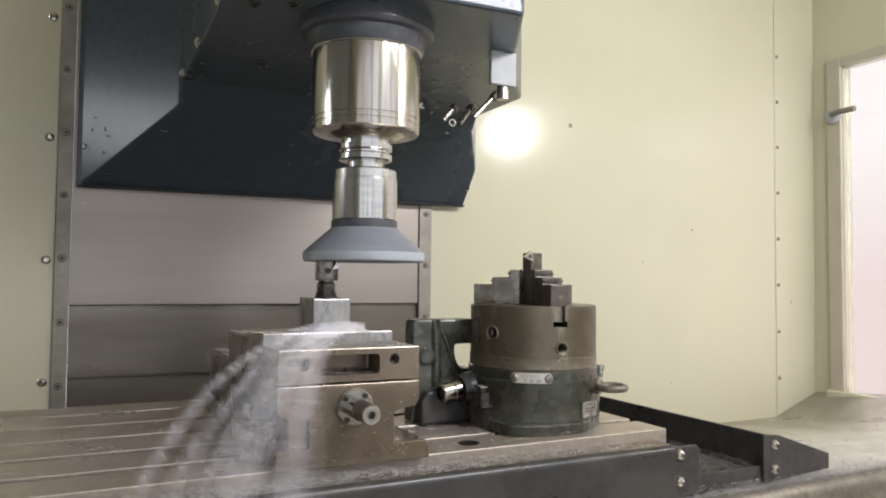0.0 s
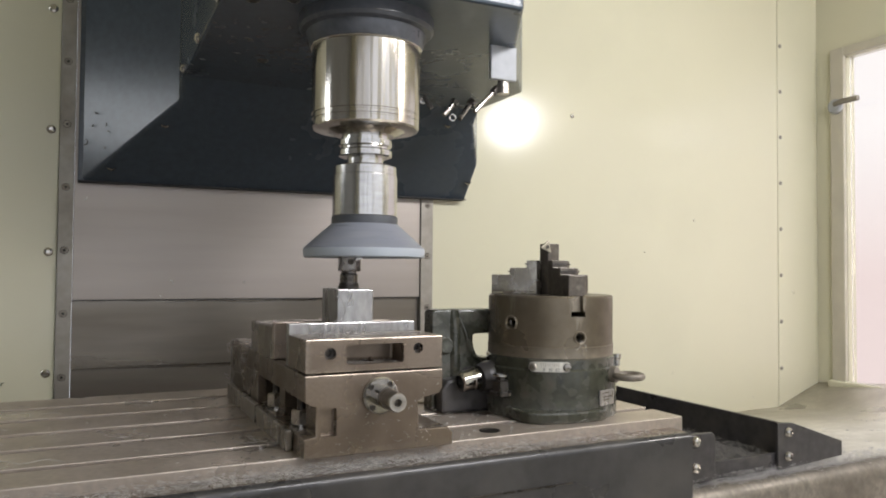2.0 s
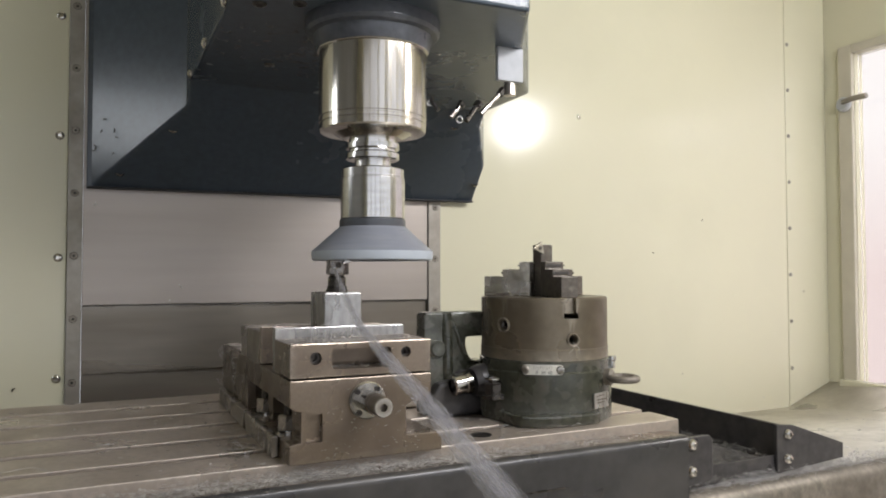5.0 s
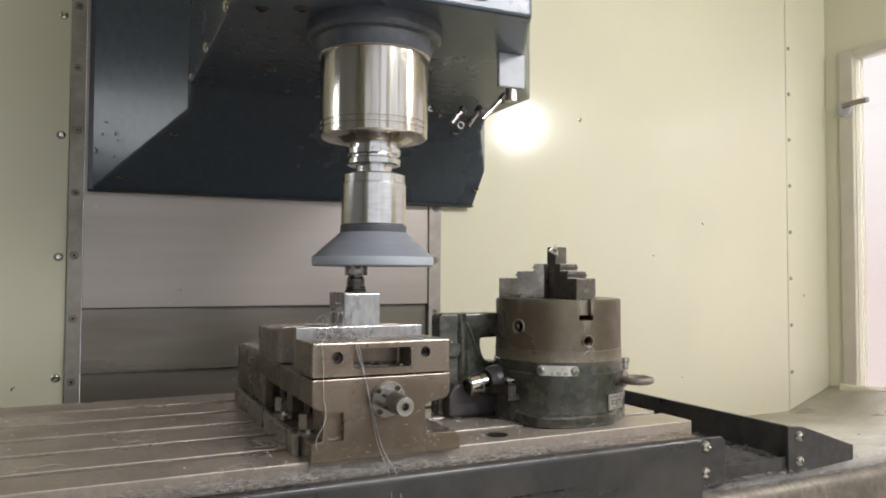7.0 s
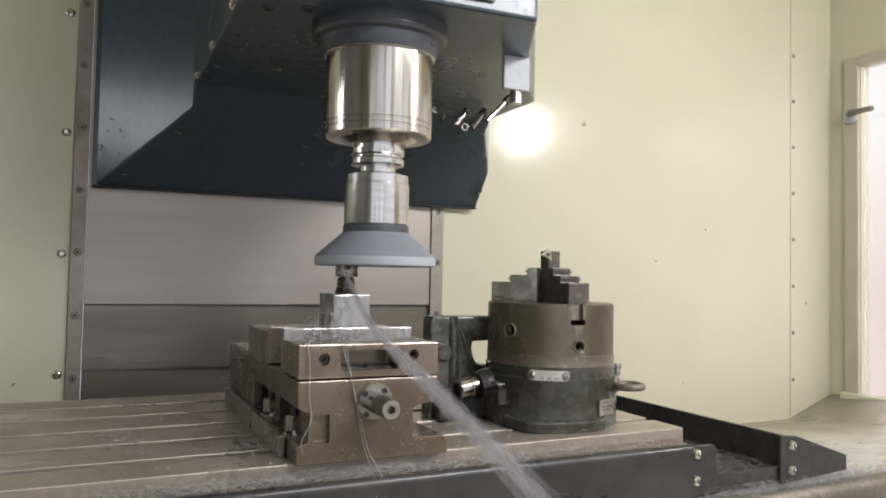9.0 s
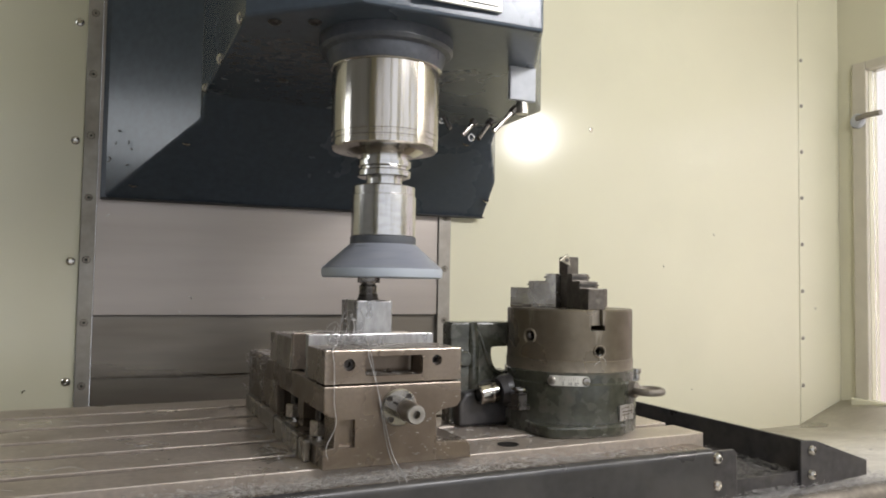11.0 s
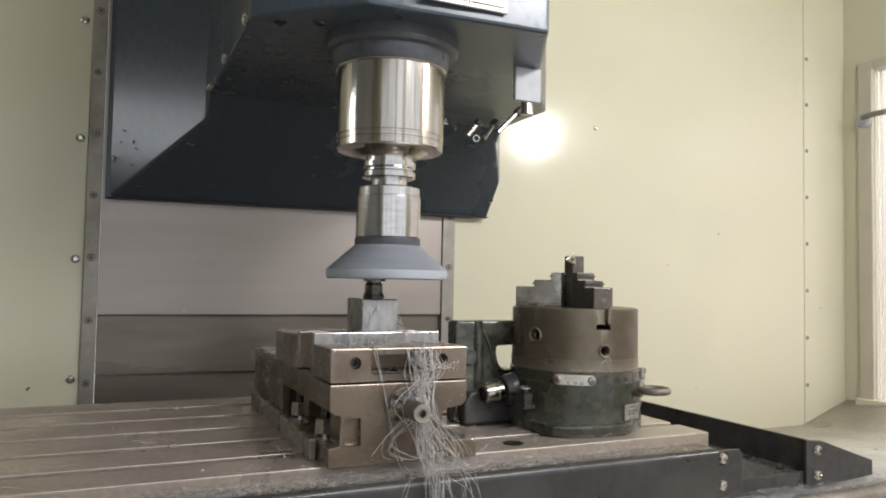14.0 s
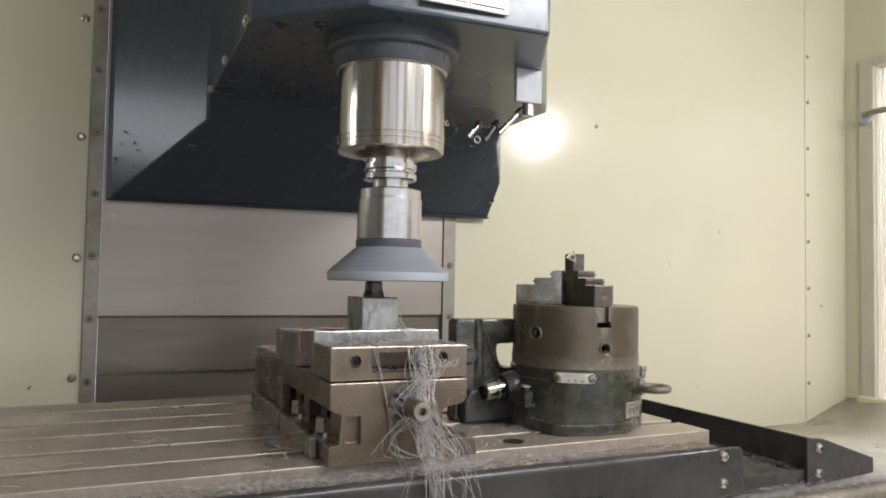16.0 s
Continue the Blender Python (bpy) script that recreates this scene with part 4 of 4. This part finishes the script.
def front_ridge(rng):
    for _ in range(4600):
        x = rng.triangular(-0.35, 0.47, 0.05)
        yield (x, rng.uniform(-0.02, 0.006), -0.012 + rng.random() ** 3 * 0.008)


def table_specks(rng):
    for _ in range(90):
        yield (rng.uniform(-0.6, 0.5), rng.uniform(0.015, 0.46), 0.0)
    for _ in range(80):
        yield (rng.triangular(-0.16, -0.008, -0.01), rng.uniform(0.015, 0.42), 0.0)
    for _ in range(90):
        yield (rng.uniform(0.165, 0.3), rng.uniform(0.013, 0.16), 0.0)


def tray_chips(rng):
    for _ in range(3000):
        yield (rng.uniform(0.51, 0.66), rng.uniform(0.003, 0.22), -0.071 + rng.random() * 0.012)


def rail_chips(rng):
    for _ in range(2200):
        x = rng.triangular(0.4, 1.0, 0.66)
        yield (x, rng.gauss(-0.003, 0.007), -0.088 + rng.random() ** 2 * 0.012)


def vise_chips(rng):
    for _ in range(90):
        yield (rng.uniform(0.004, 0.146), rng.triangular(0.004, 0.066, 0.06), 0.1175)
    for _ in range(60):
        yield (rng.uniform(0.046, 0.102), rng.uniform(0.003, 0.03), 0.0912)
    for _ in range(60):
        yield (rng.uniform(0.125, 0.162), rng.uniform(0.0, 0.2), 0.0195)
    for _ in range(70):
        yield (rng.uniform(0.002, 0.148), rng.uniform(0.148, 0.26), 0.1195)
    for _ in range(60):
        yield (rng.uniform(0.01, 0.14), rng.uniform(0.265, 0.4), 0.0835)
    for _ in range(80):
        yield (rng.uniform(0.03, 0.148), -0.0012, rng.triangular(0.001, 0.08, 0.01))


def pan_chips(rng):
    for _ in range(420):
        x, y = rng.uniform(0.3, 1.45), rng.triangular(-0.004, 0.64, 0.005)
        yield (x, y, -0.088 - (y + 0.002) * 0.127 + rng.random() ** 3 * 0.006)


chip_field("chip_ridge", "ridge of fine grey plastic chips along the table edge", front_ridge, 0.0034, 0.00013, 3, (0, 0, 0), True)
chip_field("table_chips", "scattered pale plastic chips on the machine table", table_specks, 0.003, 0.0003, 4, (0, 0.2, 0), True)
chip_field("tray_chips", "heap of grey plastic chips in the tray", tray_chips, 0.0062, 0.00014, 5, (0.6, 0.2, -0.084), True, DIRTY)
chip_field("vise_chips", "pale plastic dust and shavings lying on the vise", vise_chips, 0.002, 0.00016, 7, (0.07, 0.1, 0.1175), True)
chip_field("rail_chips", "pile of pale plastic shavings along the pan edge", rail_chips, 0.0062, 0.00016, 8, (0.7, 0, -0.088), False, STRAND)
chip_field("pan_chips", "pale plastic shavings on the chip pan", pan_chips, 0.0045, 0.0004, 6, (0.8, 0.2, -0.1), False, STRAND)


# ---- plastic strands ----
STREAK = bpy.data.materials.new("flying_plastic_strand")
STREAK.use_nodes = True
_n, _l = STREAK.node_tree.nodes, STREAK.node_tree.links
_m, _tr = _n.new("ShaderNodeMixShader"), _n.new("ShaderNodeBsdfTransparent")
_n["Principled BSDF"].inputs["Base Color"].default_value = (0.8, 0.79, 0.845, 1)
_n["Principled BSDF"].inputs["Roughness"].default_value = 0.6
_no = _n.new("ShaderNodeTexNoise")
_no.inputs["Scale"].default_value = 30
_mr = _n.new("ShaderNodeMapRange")
_mr.inputs[1].default_value, _mr.inputs[2].default_value = 0.3, 0.7
_mr.inputs[3].default_value, _mr.inputs[4].default_value = 0.05, 0.38
_l.new(_no.outputs[0], _mr.inputs[0])
_l.new(_mr.outputs[0], _m.inputs[0])
_l.new(_tr.outputs[0], _m.inputs[1])
_l.new(_n["Principled BSDF"].outputs[0], _m.inputs[2])
_l.new(_m.outputs[0], _n["Material Output"].inputs[0])


def wander(rng, pts, amount, n):
    """A smooth line through the points, with small bends."""
    out = []
    ph = [rng.uniform(0, 6.28) for _ in range(6)]
    for i in range(n + 1):
        k = i / n * (len(pts) - 1)
        j = min(int(k), len(pts) - 2)
        f = k - j
        p0, p1, p2, p3 = (Vector(pts[max(0, min(len(pts) - 1, q))]) for q in (j - 1, j, j + 1, j + 2))
        p = 0.5 * ((2 * p1) + (p2 - p0) * f + (2 * p0 - 5 * p1 + 4 * p2 - p3) * f * f + (3 * p1 - p0 - 3 * p2 + p3) * f ** 3)
        w = amount * math.sin(math.pi * min(1, 0.15 + i / n))
        s = i / n * 9
        out.append(p + w * Vector((math.sin(s + ph[0]) + 0.5 * math.sin(2.3 * s + ph[1]), math.sin(s * 0.9 + ph[2]) * 0.7, 0.5 * math.sin(1.4 * s + ph[3]))))
    return out


def ribbon(points, r, taper):
    """A thin flat shaving along a line."""
    bm = bmesh.new()
    pts = [Vector(p) for p in points]
    last = None
    for i, p in enumerate(pts):
        d = (pts[min(i + 1, len(pts) - 1)] - pts[max(i - 1, 0)]).normalized()
        s = d.cross(Vector((-0.45, -0.87, 0.1))).normalized() * r * (1 + (taper - 1) * i / (len(pts) - 1))
        now = (bm.verts.new(p - s), bm.verts.new(p + s))
        if last:
            bm.faces.new((last[0], last[1], now[1], now[0]))
        last = now
    return bm


def strand_set(name, label, lines, material, r, at, seed, amount=0.002, n=26, sides=4, wide=None):
    rng = random.Random(seed)
    th = thing(name, *at, label, "plastic chip")
    for pts in lines(rng):
        line = wander(rng, pts, amount, n)
        if wide:
            bm = ribbon(line, r * rng.uniform(0.75, 1.3) * wide(rng), 2.4)
        else:
            bm = tube(line, r * rng.uniform(0.75, 1.3), sides, taper=0.8)
        part("strand", bm, material, th, smooth=80)
    return th


def fan_lines(rng):
    # whips round the tool: out along +x, drooping
    for i in range(11):
        a, k = rng.gauss(0.1, 0.36), rng.uniform(0.7, 1.1)
        d = rng.uniform(0.6, 1.6)
        yield [(r * k * math.cos(a * (0.3 + r * 3.5)), r * k * math.sin(a * (0.3 + r * 3.5)), 0.006 - d * 6 * max(0, r - 0.06) ** 2 - rng.uniform(0, 0.006)) for r in (0.015, 0.05, 0.1, 0.15, 0.2, 0.26)]


def stream_lines(rng):
    # straight down to the jaw edge, then flatter and wider
    for i in range(9):
        a, b = rng.gauss(0, 0.015), rng.gauss(0, 0.02)
        w, g = rng.uniform(0.85, 1.1), rng.uniform(0.8, 1.1)
        yield [(x * w, x * a * min(1.0, x * 5), x * b * min(1.0, x * 5) - g * sag) for x, sag in
               ((0.0, 0.0), (0.04, 0.011), (0.08, 0.021), (0.12, 0.021), (0.17, 0.016), (0.25, 0.008), (0.35, 0.0), (0.48, -0.004))]


def arc_lines(rng):
    # thrown over the jaw edge and falling in a curve
    for i in range(7):
        a, k, d = rng.gauss(0, 0.05), rng.uniform(0.7, 1.1), rng.uniform(2.6, 3.8)
        yield [(r * k, r * k * a, 0.01 * math.sin(r * 14) - d * r * r) for r in (0.0, 0.05, 0.1, 0.16, 0.22, 0.3)]


def front_lines(rng):
    # hangs from the jaw pocket over the screw end and down the apron
    for i in range(46):
        x0, x1 = rng.gauss(0.094, 0.011), rng.gauss(0.106, 0.02)
        y = -0.006 - rng.random() * 0.012
        bot = rng.uniform(-0.09, 0.03)
        yield [(x0, y + 0.004, 0.118 + rng.uniform(-0.012, 0.006)), (x0 + rng.gauss(0, 0.006), y - 0.004, 0.092), (0.088 + rng.gauss(0, 0.011), y - 0.014, 0.06),
               (0.5 * (x0 + x1) + rng.gauss(0, 0.012), y - 0.02, 0.022), (x1, y - 0.03, min(0.0, bot + 0.03)), (x1 + rng.gauss(0.01, 0.012), y - 0.032, bot)]
    for i in range(5):
        # from the block over the jaw top
        yield [(0.1, 0.077, 0.15 - 0.005 * i), (0.101, 0.07, 0.134), (0.106 + rng.gauss(0, 0.004), 0.045, 0.1215), (0.1 + rng.gauss(0, 0.006), 0.006, 0.1205), (0.095, -0.006, 0.112)]
    for i in range(5):
        # loops round the screw end
        x = rng.uniform(-0.004, 0.012)
        yield [(0.083, -0.03, 0.062), (0.07 + x, -0.025, 0.046), (0.055 + x, -0.018, 0.022 + x), (0.062, -0.018, 0.012 + x), (0.083 + x, -0.02, 0.009), (0.087, -0.022, 0.04)]
    for i in range(7):
        x = 0.1 + rng.gauss(0, 0.012)
        yield [(x, -0.007, 0.115), (x - 0.006, -0.016, 0.106), (x + 0.006, -0.02, 0.097), (x + 0.018, -0.012, 0.103 + rng.gauss(0, 0.004)), (x + 0.02, -0.006, 0.092)]


def early_lines(rng):
    # first strands caught on the screw end
    for i in range(9):
        x0, x1 = 0.084 + rng.gauss(0, 0.005), rng.gauss(0.104, 0.014)
        bot = rng.uniform(-0.09, -0.03)
        yield [(0.088 + rng.gauss(0, 0.005), -0.008, 0.072 + rng.gauss(0, 0.004)), (x0, -0.033, 0.066), (0.6 * x0 + 0.4 * x1, -0.034, 0.03), (x1, -0.037, -0.005), (x1 + rng.gauss(0, 0.006), -0.036, bot)]
    yield [(0.083, -0.03, 0.062), (0.07, -0.03, 0.05), (0.052, -0.02, 0.03), (0.05, -0.018, 0.014), (0.06, -0.016, 0.008)]
    yield [(0.084, -0.03, 0.068), (0.07, -0.026, 0.05), (0.052, -0.016, 0.028), (0.04, -0.012, 0.012)]
    yield [(0.09, -0.01, 0.078), (0.083, -0.02, 0.07), (0.074, -0.028, 0.057), (0.08, -0.02, 0.045), (0.09, -0.014, 0.05)]


def long_lines(rng):
    yield [(0.05, 0.06, 0.1188), (0.0435, 0.0, 0.1185), (0.0455, -0.004, 0.11), (0.0557, -0.004, 0.0757), (0.0714, -0.005, 0.0122), (0.08, -0.024, -0.012), (0.0871, -0.031, -0.06)]
    yield [(0.06, 0.05, 0.1188), (0.0465, 0.0, 0.1185), (0.0475, -0.004, 0.108), (0.054, -0.004, 0.08), (0.066, -0.005, 0.02), (0.072, -0.024, -0.012), (0.074, -0.031, -0.05)]


def side_lines(rng):
    yield [(0.03, 0.055, 0.1188), (0.009, 0.0, 0.1185), (0.0095, -0.004, 0.105), (0.0119, -0.004, 0.0673), (0.013, -0.004, 0.045), (0.0039, -0.004, 0.0241), (0.006, -0.003, 0.012)]


def tangle_lines(rng):
    for i in range(26):
        pts, p = [], Vector((rng.uniform(0.03, 0.06), rng.uniform(0.055, 0.077), 0.12))
        for k in range(6):
            pts.append(tuple(p))
            p = p + Vector((rng.gauss(0, 0.008), rng.gauss(-0.001, 0.006), rng.gauss(0.003 if k < 3 else -0.006, 0.004)))
            p.z, p.x = max(0.1195, p.z), min(0.066, p.x)
            p.y = min(0.077, p.y)
        yield pts
    for i in range(6):
        yield [(0.036 + 0.004 * i, 0.07, 0.121), (0.038 + 0.004 * i, 0.072, 0.14), (0.047 + 0.002 * i, 0.075, 0.154 - 0.003 * i), (0.055, 0.077, 0.143), (0.054, 0.07, 0.122)]


def loop_lines(rng):
    yield [(0.062, 0.077, 0.155), (0.068, 0.0765, 0.14), (0.06, 0.075, 0.131), (0.05, 0.07, 0.1295), (0.045, 0.062, 0.1185), (0.035, 0.05, 0.118)]
    yield [(0.075, 0.077, 0.158), (0.066, 0.0765, 0.143), (0.0625, 0.075, 0.131), (0.06, 0.062, 0.1185), (0.055, 0.05, 0.118)]


TOOL = Vector((0.0665, 0.08, 0.197))
FAN = strand_set("whipping_chips", "pale blurred spray of whipping plastic strands", fan_lines, STREAK, 0.002, (0, 0, 0), 11, 0.003, 18, 5, lambda g: g.choice((0.6, 1.0, 1.6)))
STREAM = strand_set("flying_chip", "pale blurred plastic strand streaming from the tool", stream_lines, STREAK, 0.0021, (0, 0, 0), 12, 0.0012, 18, 5, lambda g: g.uniform(0.6, 1.5))
ARC = strand_set("thrown_chip", "pale blurred plastic strand thrown over the vise jaw", arc_lines, STREAK, (0.0019), (0, 0, 0), 19, 0.0015, 18, 5, lambda g: g.uniform(0.6, 1.6))
CURTAIN = strand_set("hanging_chips", "tangled bunch of thin grey plastic strands over the vise", front_lines, STRAND, 0.00026, (0.1, 0, 0.1), 13, 0.0022, 30)
EARLY = strand_set("caught_chips", "few thin plastic strands caught on the vise screw", early_lines, STRAND, 0.00036, (0.085, -0.03, 0.06), 29, 0.0022, 30)
LONG = strand_set("long_chip", "single long plastic strand hanging over the vise", long_lines, STRAND, 0.00045, (0.05, 0, 0.118), 14, 0.0006, 40)
SIDE = strand_set("side_chip", "thin plastic strand hanging down the vise", side_lines, STRAND, 0.00038, (0.01, 0, 0.118), 15, 0.0008, 40)
TANGLE = strand_set("chip_tangle", "nest of thin plastic strands beside the tool block", tangle_lines, STRAND, 0.00022, (0.045, 0.065, 0.118), 16, 0.0022, 22)
LOOP = strand_set("chip_loop", "fine plastic loop lying against the tool block", loop_lines, STRAND, 0.00035, (0.055, 0.065, 0.118), 17, 0.0012, 24)
TABLE_THINGS.append(LOOP)


def loose_lines(rng):
    # lying on the table, and caught on the rear of the vise
    yield [(-0.275, 0.12, 0.001), (-0.26, 0.105, 0.002), (-0.244, 0.092, 0.001), (-0.225, 0.094, 0.003), (-0.21, 0.083, 0.001)]
    yield [(-0.29, 0.03, 0.001), (-0.275, 0.022, 0.004), (-0.265, 0.03, 0.001)]
    yield [(-0.17, 0.165, 0.001), (-0.157, 0.16, 0.004), (-0.15, 0.168, 0.002), (-0.158, 0.172, 0.001)]
    yield [(-0.245, 0.35, 0.001), (-0.232, 0.34, 0.004), (-0.22, 0.345, 0.001)]
    yield [(-0.05, 0.1, 0.001), (-0.035, 0.085, 0.003), (-0.02, 0.09, 0.001), (-0.01, 0.075, 0.002)]
    yield [(0.28, 0.03, 0.001), (0.29, 0.022, 0.004), (0.3, 0.028, 0.001)]
    yield [(0.35, 0.03, 0.001), (0.356, 0.022, 0.006), (0.364, 0.024, 0.001)]
    yield [(0.3605, 0.038, 0.101), (0.357, 0.034, 0.094), (0.352, 0.036, 0.089)]
    yield [(0.3605, 0.038, 0.101), (0.366, 0.035, 0.093), (0.368, 0.036, 0.087)]
    for i in range(16):
        y, z, k = rng.uniform(0.2, 0.41), rng.uniform(0.026, 0.085), rng.uniform(0.4, 1.1)
        yield [(0.004, y, z), (-0.006 * k, y - 0.004, z + rng.uniform(-0.004, 0.008)), (-0.011 * k, y - 0.01 * k, z + rng.uniform(-0.006, 0.006)), (-0.007 * k, y - 0.014 * k, z - 0.008 * k)]
    for i in range(12):
        x, y = rng.uniform(-0.035, -0.008), rng.uniform(0.03, 0.26)
        yield [(x, y, 0.001), (x + rng.gauss(0, 0.006), y - 0.006, rng.uniform(0.003, 0.012)), (x + rng.gauss(0, 0.008), y - 0.012, rng.uniform(0.001, 0.006))]


LOOSE = strand_set("loose_strands", "thin pale plastic strands lying about the table", loose_lines, STRAND, 0.00027, (-0.1, 0.1, 0), 23, 0.0012, 18)
TABLE_THINGS.append(LOOSE)


def table_at(t):
    for (a, xa, _), (b, xb, _) in zip(MOVES, MOVES[1:]):
        if a <= t <= b:
            return xa + (xb - xa) * (t - a) / (b - a)
    return MOVES[-1][1]


def strand_motions():
    down = Vector((0.1, -0.2, -0.36))

    def rides(ob, comes, goes=99.0, start=None):
        """Falls from the tool on to the vise, then rides with the table, then drops into the pan."""
        x, y, z = ORG[ob]
        rows = [(0.0, pose(*down)), (comes - 1.0, pose(*down)), (comes - 0.45, pose(x + 0.05, y - 0.1, z - 0.2, 0, 12, 25))]
        rows += [(t, pose(x + tx, y, z)) for t, tx, hz in MOVES if comes <= t <= goes]
        if goes < 16:
            rows += [(goes + 0.4, pose(x + 0.1, y - 0.15, z - 0.3, 0, 40, 60)), (goes + 0.7, pose(*down)), (16.0, pose(*down))]
        walk(ob, rows)

    rides(LONG, 6.2)
    rides(SIDE, 6.2, 11.5)
    rides(TANGLE, 6.2, 11.5)
    rides(CURTAIN, 12.75)
    rides(EARLY, 11.5)

    def toward(t, target, lift=0.0):
        root = Vector((TOOL.x + table_at(t), TOOL.y, TOOL.z + lift))
        d = Vector(target) - root
        return Matrix.Translation(root) @ d.to_track_quat("X", "Z").to_matrix().to_4x4()

    low = pose(*down)
    side = pose(0.2, -0.15, -0.15, 0, 30, -40)
    aims = ((2.5, 0.16, 0.05), (3.0, 0.14, 0.01), (3.5, 0.084, 0.011), (4.0, 0.061, 0.021), (4.2, 0.07, 0.02), (5.0, 0.09, 0.01), (7.5, 0.2, 0.055), (8.0, 0.112, 0.014), (8.5, 0.065, 0.021),
            (9.0, 0.12, 0.011), (9.2, 0.15, 0.011), (11.3, 0.04, 0.02), (11.5, 0.045, 0.02), (12.0, 0.035, 0.02), (12.5, 0.03, 0.022), (12.8, 0.12, 0.03))
    rests = ((0.0, low), (2.1, low), (2.3, side), (5.4, side), (5.7, low), (7.1, low), (7.3, side), (9.6, side), (9.9, low), (10.9, low), (11.1, side), (12.95, side), (13.2, low), (14.5, low),
             (14.7, pose(0.15, -0.15, -0.15, 0, 40, -60)), (14.8, toward(14.8, (0.07, -0.2, 0.0), -0.07)), (15.0, toward(15.0, (0.17, -0.2, 0.018), -0.08)), (15.2, side), (15.4, low), (16.0, low))
    rows = list(rests) + [(t, toward(t, (x, -0.2, z))) for t, x, z in aims]
    walk(STREAM, sorted(rows, key=lambda r: r[0]))

    def over(t, turn, x=0.1, tilt=0):
        return pose(x + table_at(t), -0.004, 0.122, 0, tilt, turn)

    walk(ARC, [(0.0, low), (2.2, low), (2.35, side), (2.5, over(2.5, -22, 0.12)), (2.65, over(2.65, -45)), (2.8, side), (3.0, low), (7.2, low), (7.35, side), (7.5, over(7.5, -23, 0.1, -6)), (7.65, over(7.65, -40)),
               (7.8, side), (8.0, low), (8.9, low), (9.05, side), (9.2, over(9.2, -20, 0.14)), (9.5, side), (9.8, low), (11.1, low), (11.3, side), (11.5, over(11.5, -58, 0.115)), (11.7, over(11.7, -52, 0.12)),
               (11.85, side), (12.1, low), (12.5, low), (12.65, side), (12.8, over(12.8, -20, 0.13)), (12.95, side), (13.3, low), (16.0, low)])
    hub = Vector((0.07, 0.01, 0.134))
    walk(FAN, [(0.0, pose(*hub, 0, 0, 200)), (0.1, pose(*hub, 0, 0, 270)), (0.2, pose(hub.x + 0.02, hub.y, hub.z, 0, 0, 320)), (0.35, pose(hub.x + 0.05, hub.y - 0.03, hub.z - 0.03, 0, 10, 330)),
               (0.5, pose(hub.x + 0.05, hub.y - 0.05, hub.z - 0.12, 0, 30, 305)), (0.75, pose(0.15, -0.18, -0.2, 0, 40, 300)), (1.0, pose(*down)), (16.0, pose(*down))])


# ---- what moves ----
# seconds, table to the right, head up
MOVES = [
    (0.00, -0.0306, 0.0051),
    (0.50, -0.0326, 0.0078),
    (0.75, -0.0335, 0.0085),
    (0.90, -0.0330, 0.0112),
    (1.00, -0.0286, 0.0110),
    (1.10, -0.0155, 0.0105),
    (1.20, -0.0040, 0.0085),
    (1.30, 0.0005, 0.0040),
    (1.50, -0.0000, 0.0000),
    (2.00, -0.0037, -0.0011),
    (2.50, -0.0082, -0.0008),
    (3.00, -0.0121, -0.0008),
    (3.50, -0.0166, -0.0011),
    (4.00, -0.0204, -0.0009),
    (4.60, -0.0252, -0.0010),
    (5.20, -0.0300, -0.0008),
    (5.55, -0.0315, 0.0030),
    (5.80, -0.0300, 0.0060),
    (6.00, -0.0040, 0.0040),
    (6.20, 0.0008, -0.0045),
    (6.50, -0.0017, -0.0060),
    (7.00, -0.0062, -0.0065),
    (7.50, -0.0094, -0.0062),
    (8.00, -0.0134, -0.0060),
    (8.50, -0.0175, -0.0060),
    (9.00, -0.0204, -0.0047),
    (9.50, -0.0240, -0.0030),
    (9.90, -0.0262, 0.0000),
    (10.15, -0.0250, 0.0020),
    (10.35, -0.0020, -0.0060),
    (10.55, 0.0005, -0.0110),
    (11.50, -0.0076, -0.0114),
    (12.00, -0.0117, -0.0118),
    (12.50, -0.0149, -0.0102),
    (13.00, -0.0179, -0.0076),
    (13.50, -0.0193, -0.0042),
    (13.60, -0.0180, -0.0040),
    (13.80, -0.0010, -0.0120),
    (14.00, -0.0008, -0.0143),
    (14.50, -0.0065, -0.0155),
    (15.00, -0.0115, -0.0140),
    (15.50, -0.0138, -0.0096),
    (15.70, -0.0120, -0.0080),
    (15.85, -0.0040, -0.0170),
    (16.00, -0.0023, -0.0189),
]


def head_at(t):
    for (a, _, za), (b, _, zb) in zip(MOVES, MOVES[1:]):
        if a <= t <= b:
            return za + (zb - za) * (t - a) / (b - a)
    return MOVES[-1][2]


def motions():
    for ob in TABLE_THINGS:
        x, y, z = ORG[ob]
        walk(ob, [(t, pose(x + tx, y, z)) for t, tx, hz in MOVES])
    for ob in HEAD_THINGS:
        x, y, z = ORG[ob]
        if ob.name in ("plastic_cone", "chuck_holder"):
            # turns with the spindle
            walk(ob, [(i / 10, pose(x, y, z + head_at(i / 10), 0, 0, -80.0 * i)) for i in range(161)])
            continue
        walk(ob, [(t, pose(x, y, z + hz)) for t, tx, hz in MOVES])
    strand_motions()


motions()
